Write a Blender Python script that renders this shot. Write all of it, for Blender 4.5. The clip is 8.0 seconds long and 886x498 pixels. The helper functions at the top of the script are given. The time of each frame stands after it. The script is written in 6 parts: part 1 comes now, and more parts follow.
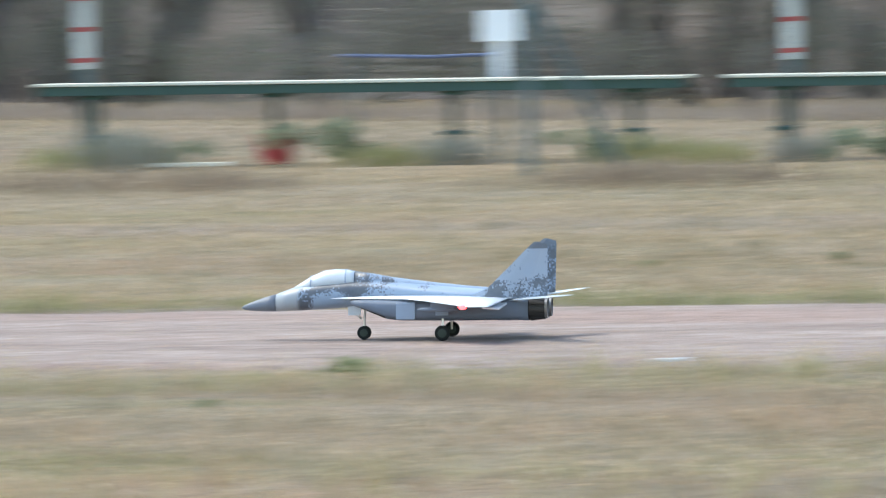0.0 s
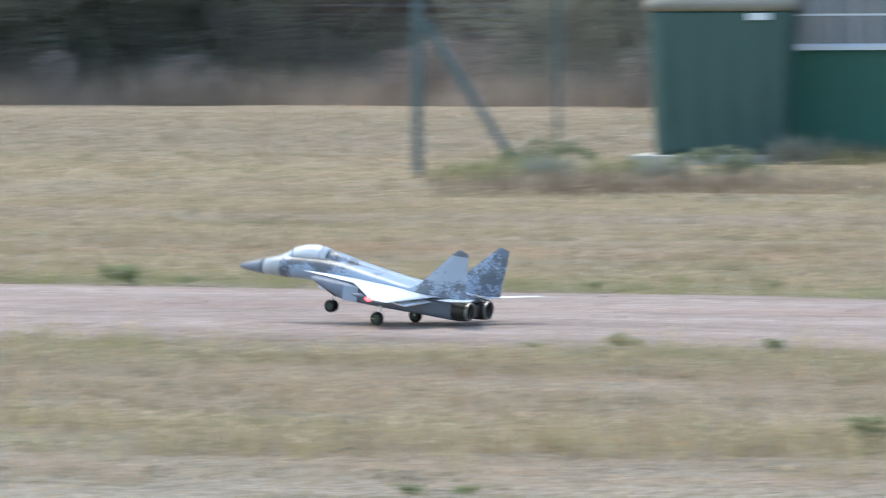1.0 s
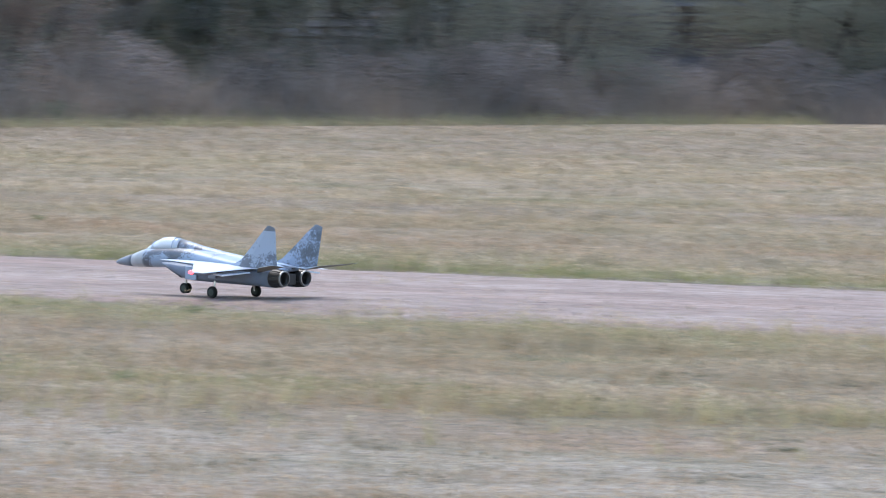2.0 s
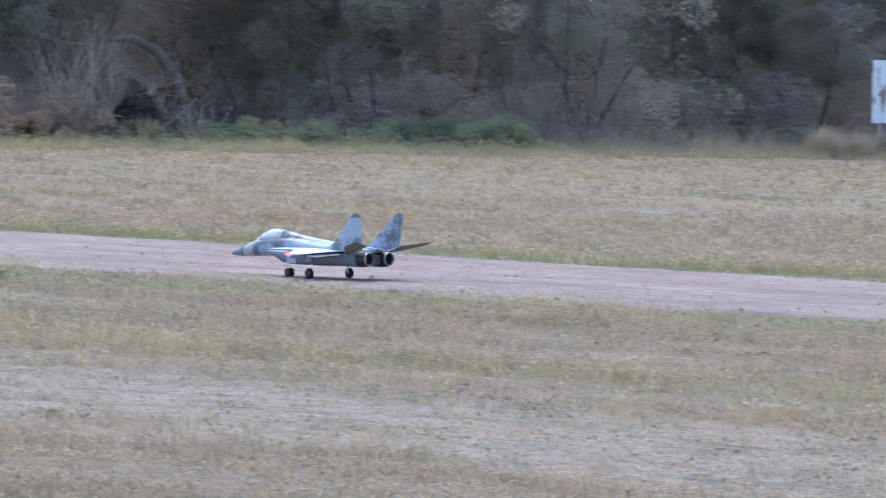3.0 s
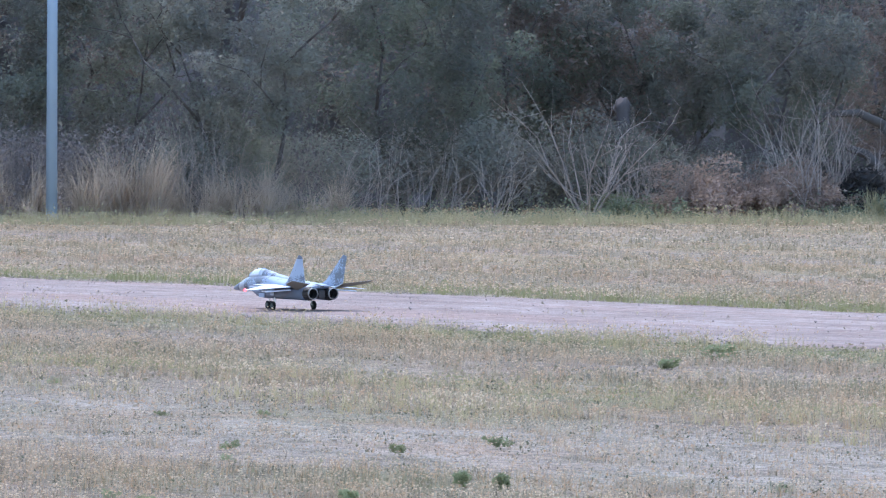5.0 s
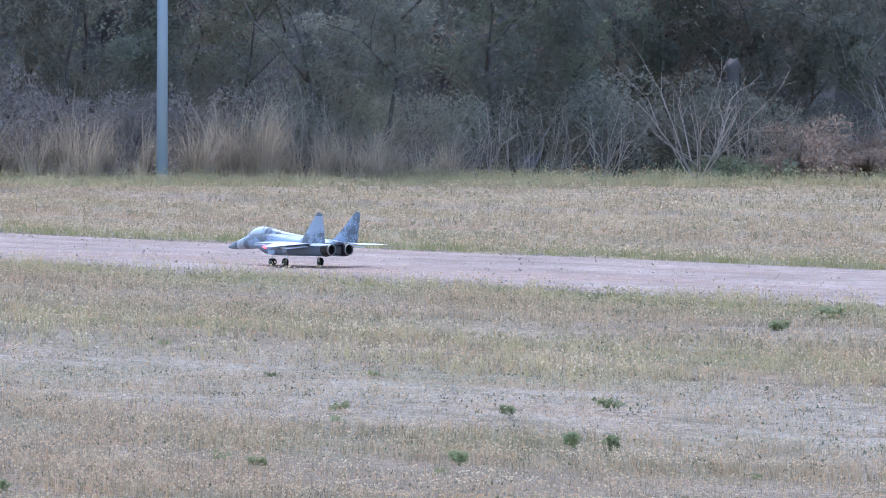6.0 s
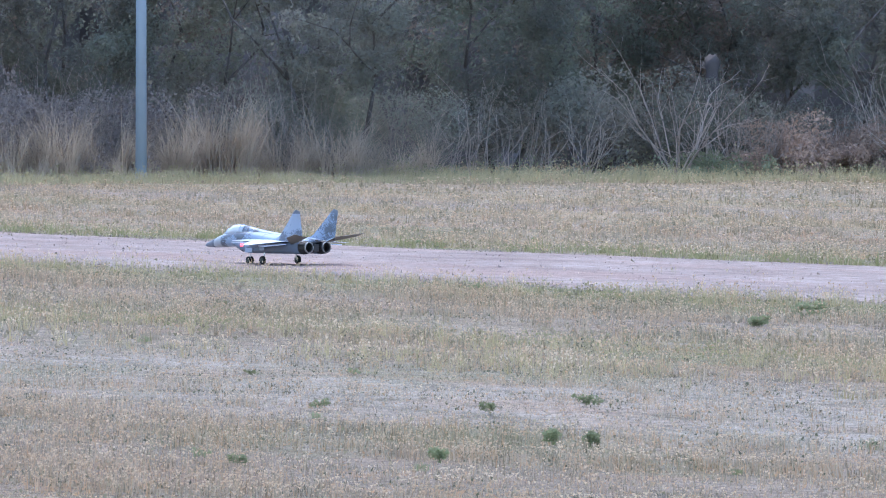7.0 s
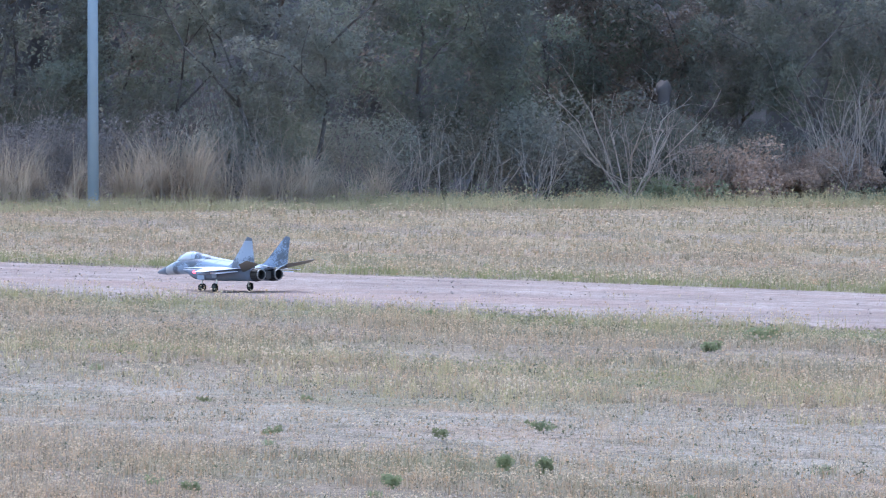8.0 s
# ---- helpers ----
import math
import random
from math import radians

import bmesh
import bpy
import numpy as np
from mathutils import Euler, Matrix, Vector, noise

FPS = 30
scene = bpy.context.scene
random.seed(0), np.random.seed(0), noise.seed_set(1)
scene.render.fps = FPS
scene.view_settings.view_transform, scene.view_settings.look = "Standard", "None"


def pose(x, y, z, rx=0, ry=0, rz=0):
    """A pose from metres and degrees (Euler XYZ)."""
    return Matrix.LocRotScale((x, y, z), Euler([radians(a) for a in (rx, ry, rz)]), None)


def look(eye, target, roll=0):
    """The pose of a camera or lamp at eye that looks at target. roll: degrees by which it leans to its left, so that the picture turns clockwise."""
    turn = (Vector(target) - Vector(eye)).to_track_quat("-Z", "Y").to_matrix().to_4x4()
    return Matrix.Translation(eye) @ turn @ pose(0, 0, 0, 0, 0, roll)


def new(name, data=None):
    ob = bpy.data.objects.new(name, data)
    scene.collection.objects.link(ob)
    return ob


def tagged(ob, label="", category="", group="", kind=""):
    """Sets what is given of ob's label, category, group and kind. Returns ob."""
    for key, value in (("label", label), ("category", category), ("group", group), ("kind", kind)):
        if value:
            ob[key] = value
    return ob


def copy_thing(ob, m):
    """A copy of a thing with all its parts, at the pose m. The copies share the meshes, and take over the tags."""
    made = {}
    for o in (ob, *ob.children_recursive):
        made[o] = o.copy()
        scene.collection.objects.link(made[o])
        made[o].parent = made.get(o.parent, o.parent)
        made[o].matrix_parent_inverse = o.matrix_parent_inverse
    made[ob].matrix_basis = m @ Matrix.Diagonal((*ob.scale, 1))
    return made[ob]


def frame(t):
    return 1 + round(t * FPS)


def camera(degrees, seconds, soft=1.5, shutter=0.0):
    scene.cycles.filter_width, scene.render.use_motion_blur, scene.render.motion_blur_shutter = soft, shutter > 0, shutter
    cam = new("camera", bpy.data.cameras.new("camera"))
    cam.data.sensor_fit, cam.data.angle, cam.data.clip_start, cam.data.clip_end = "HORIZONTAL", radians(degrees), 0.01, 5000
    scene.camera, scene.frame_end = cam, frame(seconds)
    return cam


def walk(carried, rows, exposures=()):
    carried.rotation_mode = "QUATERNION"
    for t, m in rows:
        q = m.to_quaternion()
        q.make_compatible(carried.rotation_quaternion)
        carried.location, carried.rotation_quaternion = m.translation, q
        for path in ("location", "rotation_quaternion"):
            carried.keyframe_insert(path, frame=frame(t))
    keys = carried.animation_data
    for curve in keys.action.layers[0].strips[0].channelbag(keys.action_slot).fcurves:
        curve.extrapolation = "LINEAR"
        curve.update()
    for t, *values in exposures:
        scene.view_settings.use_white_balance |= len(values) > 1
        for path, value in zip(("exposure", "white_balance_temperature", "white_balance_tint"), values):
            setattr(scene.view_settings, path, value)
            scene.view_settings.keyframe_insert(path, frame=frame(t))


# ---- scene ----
# the camera stands on the near side of the strip and pans after the jet
cam = camera(8.0, 8.0, soft=1.05, shutter=0.28)
EYE = (0.0, 0.0, 1.5)
EXPOSE = [(0.0, 1.60, 7050, 2), (0.5, 1.40, 6900, 3), (0.9, 1.50, 6850, 3), (1.2, 1.52, 6900, 4), (2.4, 1.40, 6250, 10), (3.6, 1.42, 6030, 11), (4.5, 1.55, 5900, 12), (8.0, 1.58, 5850, 12)]   # seconds, stops, white balance
PAN = [  # seconds, yaw, pitch, roll
    (0.0, 5.504, -2.093, 0.860),
    (0.2, 10.431, -2.164, 1.479),
    (0.4, 15.373, -1.999, 1.663),
    (0.6, 20.012, -1.911, 1.833),
    (0.8, 23.877, -1.873, 1.176),
    (1.0, 26.758, -1.976, 0.258),
    (1.2, 29.925, -2.037, 0.445),
    (2.3, 42.522, -1.721, -1.240),
    (2.5, 44.722, -1.667, -1.396),
    (2.7, 46.481, -1.693, -1.233),
    (2.9, 47.778, -1.708, -1.266),
    (3.0, 48.240, -1.689, -1.369),
    (3.1, 48.622, -1.657, -1.166),
    (3.5, 50.260, -1.456, -0.603),
    (3.7, 51.114, -1.371, -0.517),
    (4.0, 52.447, -1.262, -0.538),
    (4.3, 53.751, -1.160, -0.528),
    (4.5, 54.292, -1.122, -0.571),
    (4.7, 54.528, -1.082, -0.517),
    (5.8, 55.571, -1.373, -0.004),
    (6.0, 55.793, -1.458, -0.297),
    (6.5, 55.750, -1.541, -0.307),
    (7.0, 55.603, -1.485, -0.119),
    (7.5, 55.472, -1.374, -0.009),
    (8.0, 55.168, -1.245, 0.052),
]
walk(cam, [(t, pose(*EYE, 90 + p, r, y)) for t, y, p, r in PAN], exposures=EXPOSE)

# ---- light ----
SUN_AZ, SUN_EL = 72.0, 60.0      # degrees from +y towards -x, and above the ground
world = bpy.data.worlds.new("sky")
scene.world = world
world.use_nodes = True
wn = world.node_tree.nodes
sky = wn.new("ShaderNodeTexSky")
sky.sky_type, sky.sun_disc = "NISHITA", False
sky.sun_elevation, sky.sun_rotation = radians(SUN_EL), radians(-SUN_AZ)
sky.air_density, sky.dust_density, sky.ozone_density = 1.0, 1.2, 2.0
wn["Background"].inputs["Strength"].default_value = 0.15
world.node_tree.links.new(sky.outputs[0], wn["Background"].inputs[0])
sun = new("sun", bpy.data.lights.new("sun", "SUN"))
sun.data.energy, sun.data.angle, sun.data.color = 1.0, radians(34), (1.0, 0.96, 0.91)
sa, se = radians(SUN_AZ), radians(SUN_EL)
sun.matrix_world = look((0, 0, 40), (10 * math.sin(sa) * math.cos(se), -10 * math.cos(sa) * math.cos(se), 40 - 10 * math.sin(se)))


# ---- materials ----
class Nodes:
    """A small node-tree writer."""

    def __init__(self, name, rough=0.8, metal=0.0, spec=0.3):
        self.m = bpy.data.materials.new(name)
        self.m.use_nodes = True
        self.t = self.m.node_tree
        self.b = self.t.nodes["Principled BSDF"]
        self.b.inputs["Roughness"].default_value = rough
        self.b.inputs["Metallic"].default_value = metal
        self.b.inputs["Specular IOR Level"].default_value = spec

    def n(self, kind, **inputs):
        node = self.t.nodes.new("ShaderNode" + kind)
        for k, v in inputs.items():
            self.put(node.inputs[k.replace("_", " ")], v)
        return node

    def put(self, socket, v):
        if isinstance(v, bpy.types.NodeSocket):
            self.t.links.new(v, socket)
        else:
            socket.default_value = v

    def place(self):
        return self.n("NewGeometry").outputs["Position"]

    def local(self):
        return self.n("TexCoord").outputs["Object"]

    def stretch(self, vec, sx, sy, sz):
        node = self.n("VectorMath")
        node.operation = "MULTIPLY"
        self.put(node.inputs[0], vec)
        node.inputs[1].default_value = (sx, sy, sz)
        return node.outputs[0]

    def noise(self, vec, scale, detail=4.0, rough=0.6):
        return self.n("TexNoise", Vector=vec, Scale=scale, Detail=detail, Roughness=rough).outputs[0]

    def ramp(self, fac, stops, constant=False):
        node = self.n("ValToRGB", Fac=fac)
        r = node.color_ramp
        r.interpolation = "CONSTANT" if constant else "LINEAR"
        while len(r.elements) < len(stops):
            r.elements.new(0.5)
        for e, (p, c) in zip(r.elements, stops):
            e.position, e.color = p, (*c, 1) if len(c) == 3 else c
        return node.outputs[0]

    def mix(self, fac, a, b, how="MIX"):
        node = self.t.nodes.new("ShaderNodeMix")
        node.data_type, node.blend_type = "RGBA", how
        self.put(node.inputs[0], fac)
        self.put(node.inputs[6], (*a, 1) if isinstance(a, tuple) else a)
        self.put(node.inputs[7], (*b, 1) if isinstance(b, tuple) else b)
        return node.outputs[2]

    def math(self, op, a, b=0.0):
        node = self.t.nodes.new("ShaderNodeMath")
        node.operation = op
        self.put(node.inputs[0], a)
        self.put(node.inputs[1], b)
        return node.outputs[0]

    def axis(self, vec, k):
        return self.n("SeparateXYZ", Vector=vec).outputs[k]

    def color(self, c):
        self.put(self.b.inputs["Base Color"], (*c, 1) if isinstance(c, tuple) else c)
        return self

    def bump(self, height, strength=0.3, dist=0.01):
        node = self.n("Bump", Height=height, Strength=strength, Distance=dist)
        self.put(self.b.inputs["Normal"], node.outputs[0])
        return self

    def leafy(self, amount=0.35):
        """Lets some light through thin blades and leaves."""
        tr = self.n("BsdfTranslucent")
        src = self.b.inputs["Base Color"]
        if src.is_linked:
            self.put(tr.inputs[0], src.links[0].from_socket)
        else:
            tr.inputs[0].default_value = src.default_value
        mx = self.n("MixShader", Fac=amount)
        self.t.links.new(self.b.outputs[0], mx.inputs[1])
        self.t.links.new(tr.outputs[0], mx.inputs[2])
        self.t.links.new(mx.outputs[0], self.t.nodes["Material Output"].inputs[0])
        return self


def speckled(name, c, rough=0.7, metal=0.0, spec=0.3, amount=0.25, scale=12.0, bump=0.1):
    """A painted or raw surface with two scales of wear."""
    s = Nodes(name, rough, metal, spec)
    p = s.local()
    f = s.noise(p, scale, 6)
    g = s.noise(p, scale * 0.13, 3)
    dark = tuple(v * (1 - amount) for v in c)
    lite = tuple(min(1, v * (1 + amount)) for v in c)
    s.color(s.mix(s.ramp(g, [(0.35, (0, 0, 0)), (0.65, (1, 1, 1))]), s.mix(f, dark, lite), s.mix(f, c, lite)))
    s.bump(f, bump)
    return s.m


def field_color(s, p):
    """Colour of the dry field by place: bands along the strip, patches and fine mottling."""
    y = s.axis(p, 1)
    flat = s.stretch(p, 0.35, 1.0, 0.0)
    wob = s.math("MULTIPLY", s.math("SUBTRACT", s.noise(flat, 0.35, 3), 0.5), 4.0)
    u = s.math("DIVIDE", s.math("ADD", y, wob), 100.0)
    straw, tan, gold = (0.41, 0.325, 0.23), (0.355, 0.277, 0.208), (0.46, 0.345, 0.205)
    pale, dirt, olive, rust = (0.50, 0.435, 0.36), (0.43, 0.345, 0.295), (0.27, 0.265, 0.115), (0.45, 0.285, 0.175)
    band = s.ramp(u, [(0.0, tan), (0.15, tan), (0.166, pale), (0.188, pale), (0.200, tan), (0.208, straw), (0.2125, olive), (0.218, straw), (0.25, tan), (0.266, olive), (0.275, dirt), (0.325, dirt),
                      (0.333, olive), (0.345, gold), (0.37, straw), (0.385, rust), (0.40, straw), (0.43, gold), (0.46, dirt), (0.475, gold), (0.54, straw), (0.60, gold), (0.75, tan), (1.0, straw)])
    green = s.ramp(s.noise(flat, 0.55, 5, 0.65), [(0.50, (0, 0, 0)), (0.68, (0.7, 0.7, 0.7))])
    c = s.mix(green, band, (0.20, 0.215, 0.085))
    red = s.ramp(s.noise(s.stretch(p, 0.5, 1, 0), 0.9, 4), [(0.50, (0, 0, 0)), (0.70, (0.55, 0.55, 0.55))])
    c = s.mix(red, c, (0.47, 0.275, 0.165))
    thin = s.ramp(s.noise(s.stretch(p, 0.6, 1.2, 0), 1.9, 6, 0.75), [(0.48, (0, 0, 0)), (0.64, (0.9, 0.9, 0.9))])
    c = s.mix(thin, c, (0.21, 0.19, 0.135))
    bare = s.ramp(s.noise(s.stretch(p, 0.45, 1.1, 0), 0.9, 6, 0.75), [(0.53, (0, 0, 0)), (0.66, (0.65, 0.65, 0.65))])
    return s.mix(bare, c, (0.51, 0.43, 0.35))


def m_ground():
    s = Nodes("dry_field", 0.95, 0, 0.1)
    p = s.place()
    c = field_color(s, p)
    fine = s.noise(p, 16.0, 6, 0.75)
    c = s.mix(s.ramp(fine, [(0.36, (0.95, 0.95, 0.95)), (0.56, (0, 0, 0))]), c, s.mix(0.75, c, (0.09, 0.075, 0.06)))
    grain = s.noise(p, 95.0, 3, 0.7)
    c = s.mix(s.ramp(grain, [(0.40, (0.8, 0.8, 0.8)), (0.5, (0, 0, 0))]), c, s.mix(0.6, c, (0.12, 0.10, 0.075)))
    c = s.mix(s.ramp(grain, [(0.53, (0, 0, 0)), (0.62, (0.6, 0.6, 0.6))]), c, s.mix(0.5, c, (0.66, 0.52, 0.36)))
    s.color(c).bump(fine, 0.9, 0.05)
    return s.m


def m_grass():
    s = Nodes("dry_grass", 0.85, 0, 0.15)
    p = s.place()
    c = field_color(s, p)
    r = s.n("NewGeometry").outputs["Random Per Island"]
    tuft = s.noise(s.stretch(p, 0.75, 1.3, 0), 6.0, 3, 0.6)
    c = s.mix(s.ramp(tuft, [(0.38, (0.75, 0.75, 0.75)), (0.48, (0, 0, 0))]), c, (0.17, 0.14, 0.095))
    c = s.mix(s.ramp(tuft, [(0.46, (0, 0, 0)), (0.62, (0.6, 0.6, 0.6))]), c, (0.60, 0.49, 0.36))
    warm = s.noise(s.stretch(p, 0.6, 1.1, 0), 2.2, 4, 0.6)
    c = s.mix(s.ramp(warm, [(0.55, (0, 0, 0)), (0.68, (0.65, 0.65, 0.65))]), c, (0.62, 0.38, 0.22))
    q = s.math("FRACT", s.math("MULTIPLY", r, 17.3))
    c = s.mix(s.ramp(r, [(0.0, (0, 0, 0)), (0.4, (0.08, 0.08, 0.08)), (1.0, (0.5, 0.5, 0.5))]), c, s.mix(0.6, c, (0.74, 0.60, 0.44)))
    c = s.mix(s.ramp(q, [(0.0, (0.65, 0.65, 0.65)), (0.12, (0.5, 0.5, 0.5)), (0.18, (0, 0, 0))]), c, (0.12, 0.11, 0.065))
    c = s.mix(s.ramp(q, [(0.82, (0, 0, 0)), (0.92, (0.4, 0.4, 0.4))]), c, (0.24, 0.25, 0.12))
    c = s.mix(s.ramp(s.math("FRACT", s.math("MULTIPLY", r, 41.7)), [(0.76, (0, 0, 0)), (0.86, (0.7, 0.7, 0.7))]), c, (0.54, 0.34, 0.19))
    s.color(c)
    return s.leafy(0.45).m


def m_grass_far():
    s = Nodes("far_dry_grass", 0.85, 0, 0.15)
    c = field_color(s, s.place())
    r = s.n("NewGeometry").outputs["Random Per Island"]
    tuft = s.noise(s.stretch(s.place(), 0.7, 1.0, 0), 2.6, 4, 0.65)
    c = s.mix(s.ramp(tuft, [(0.38, (0.8, 0.8, 0.8)), (0.49, (0, 0, 0))]), c, (0.17, 0.155, 0.095))
    c = s.mix(s.ramp(tuft, [(0.54, (0, 0, 0)), (0.68, (0.55, 0.55, 0.55))]), c, (0.64, 0.51, 0.35))
    c = s.mix(s.ramp(r, [(0.3, (0, 0, 0)), (1.0, (0.5, 0.5, 0.5))]), c, (0.62, 0.52, 0.37))
    q = s.math("FRACT", s.math("MULTIPLY", r, 17.3))
    c = s.mix(s.ramp(q, [(0.0, (0.45, 0.45, 0.45)), (0.2, (0.3, 0.3, 0.3)), (0.3, (0, 0, 0))]), c, (0.16, 0.15, 0.08))
    s.color(c)
    return s.leafy(0.45).m


def m_strip():
    s = Nodes("bare_earth", 0.95, 0, 0.1)
    p = s.place()
    f = s.noise(p, 14, 7, 0.75)
    g = s.noise(s.stretch(p, 0.35, 1.1, 0), 1.3, 6)
    c = s.mix(s.ramp(g, [(0.35, (0, 0, 0)), (0.65, (1, 1, 1))]), (0.30, 0.24, 0.215), (0.475, 0.395, 0.35))
    red = s.ramp(s.noise(s.stretch(p, 0.3, 1, 0), 0.5, 4), [(0.5, (0, 0, 0)), (0.68, (0.7, 0.7, 0.7))])
    c = s.mix(red, c, (0.45, 0.315, 0.265))
    mid = s.ramp(s.noise(s.stretch(p, 0.7, 1.3, 0), 4.5, 7, 0.75), [(0.42, (0.8, 0.8, 0.8)), (0.56, (0, 0, 0))])
    c = s.mix(mid, c, s.mix(0.6, c, (0.20, 0.145, 0.12)))
    c = s.mix(s.ramp(f, [(0.36, (0.9, 0.9, 0.9)), (0.56, (0, 0, 0))]), c, s.mix(0.55, c, (0.13, 0.10, 0.09)))
    litter_bits = s.ramp(s.noise(s.stretch(p, 0.8, 1.2, 0), 9.0, 5, 0.7), [(0.54, (0, 0, 0)), (0.64, (0.75, 0.75, 0.75))])
    c = s.mix(litter_bits, c, (0.33, 0.215, 0.18))
    pebbles = s.ramp(s.noise(p, 40, 2), [(0.68, (0, 0, 0)), (0.75, (0.5, 0.5, 0.5))])
    s.color(s.mix(pebbles, c, (0.6, 0.56, 0.52))).bump(f, 0.7, 0.04)
    return s.m


def m_leaf(name, dark, lite, dead=(0.2, 0.16, 0.1), amount=0.3, size=0.35):
    s = Nodes(name, 0.7, 0, 0.2)
    p = s.place()
    r = s.n("NewGeometry").outputs["Random Per Island"]
    c = s.mix(s.ramp(s.noise(p, size, 4), [(0.35, (0, 0, 0)), (0.65, (1, 1, 1))]), dark, lite)
    c = s.mix(s.ramp(r, [(0.72, (0, 0, 0)), (0.98, (0.45, 0.45, 0.45))]), c, dead)
    c = s.mix(s.math("MULTIPLY", s.n("ObjectInfo").outputs["Random"], 0.45), c, s.mix(0.6, c, dead))
    s.color(c)
    return s.leafy(amount).m


def m_camo(name, base, mid, dark, lo, hi, rough=0.42, axis=0, zone=(), plain=None):
    """Square-blocked camouflage; blocks of 6.5 mm gathered into patches; zone thins or thickens the patches along an axis."""
    s = Nodes(name, rough, 0, 0.5)
    p = s.local()
    snap = s.n("VectorMath")
    snap.operation = "SNAP"
    s.put(snap.inputs[0], p)
    snap.inputs[1].default_value = (0.0065, 0.0065, 0.0065)
    q = snap.outputs[0]
    big = s.noise(q, 7.5, 2, 0.5)
    tiny = s.n("TexWhiteNoise", Vector=q).outputs[0]
    v = s.math("ADD", big, s.math("MULTIPLY", s.math("SUBTRACT", tiny, 0.5), 0.16))
    if zone:
        u = s.math("ADD", s.axis(p, axis), 1.0)
        g = s.ramp(s.math("MULTIPLY", u, 0.5), [((a + 1) / 2, (0.5 + b, 0.5 + b, 0.5 + b)) for a, b in zone])
        v = s.math("ADD", v, s.math("SUBTRACT", g, 0.5))
    c = s.ramp(v, [(0.0, base), (lo, mid), (lo + 0.045, base), (hi, mid), (hi + 0.03, dark)], True)
    if plain:
        c = s.mix(s.ramp(s.math("MULTIPLY", u, 0.5), [(0.0, (1, 1, 1)), (0.150, (1, 1, 1)), (0.158, (0, 0, 0))]), c, plain)
    s.color(s.mix(s.math("MULTIPLY", s.noise(p, 30, 4), 0.18), c, (0.5, 0.5, 0.5)))
    return s.m


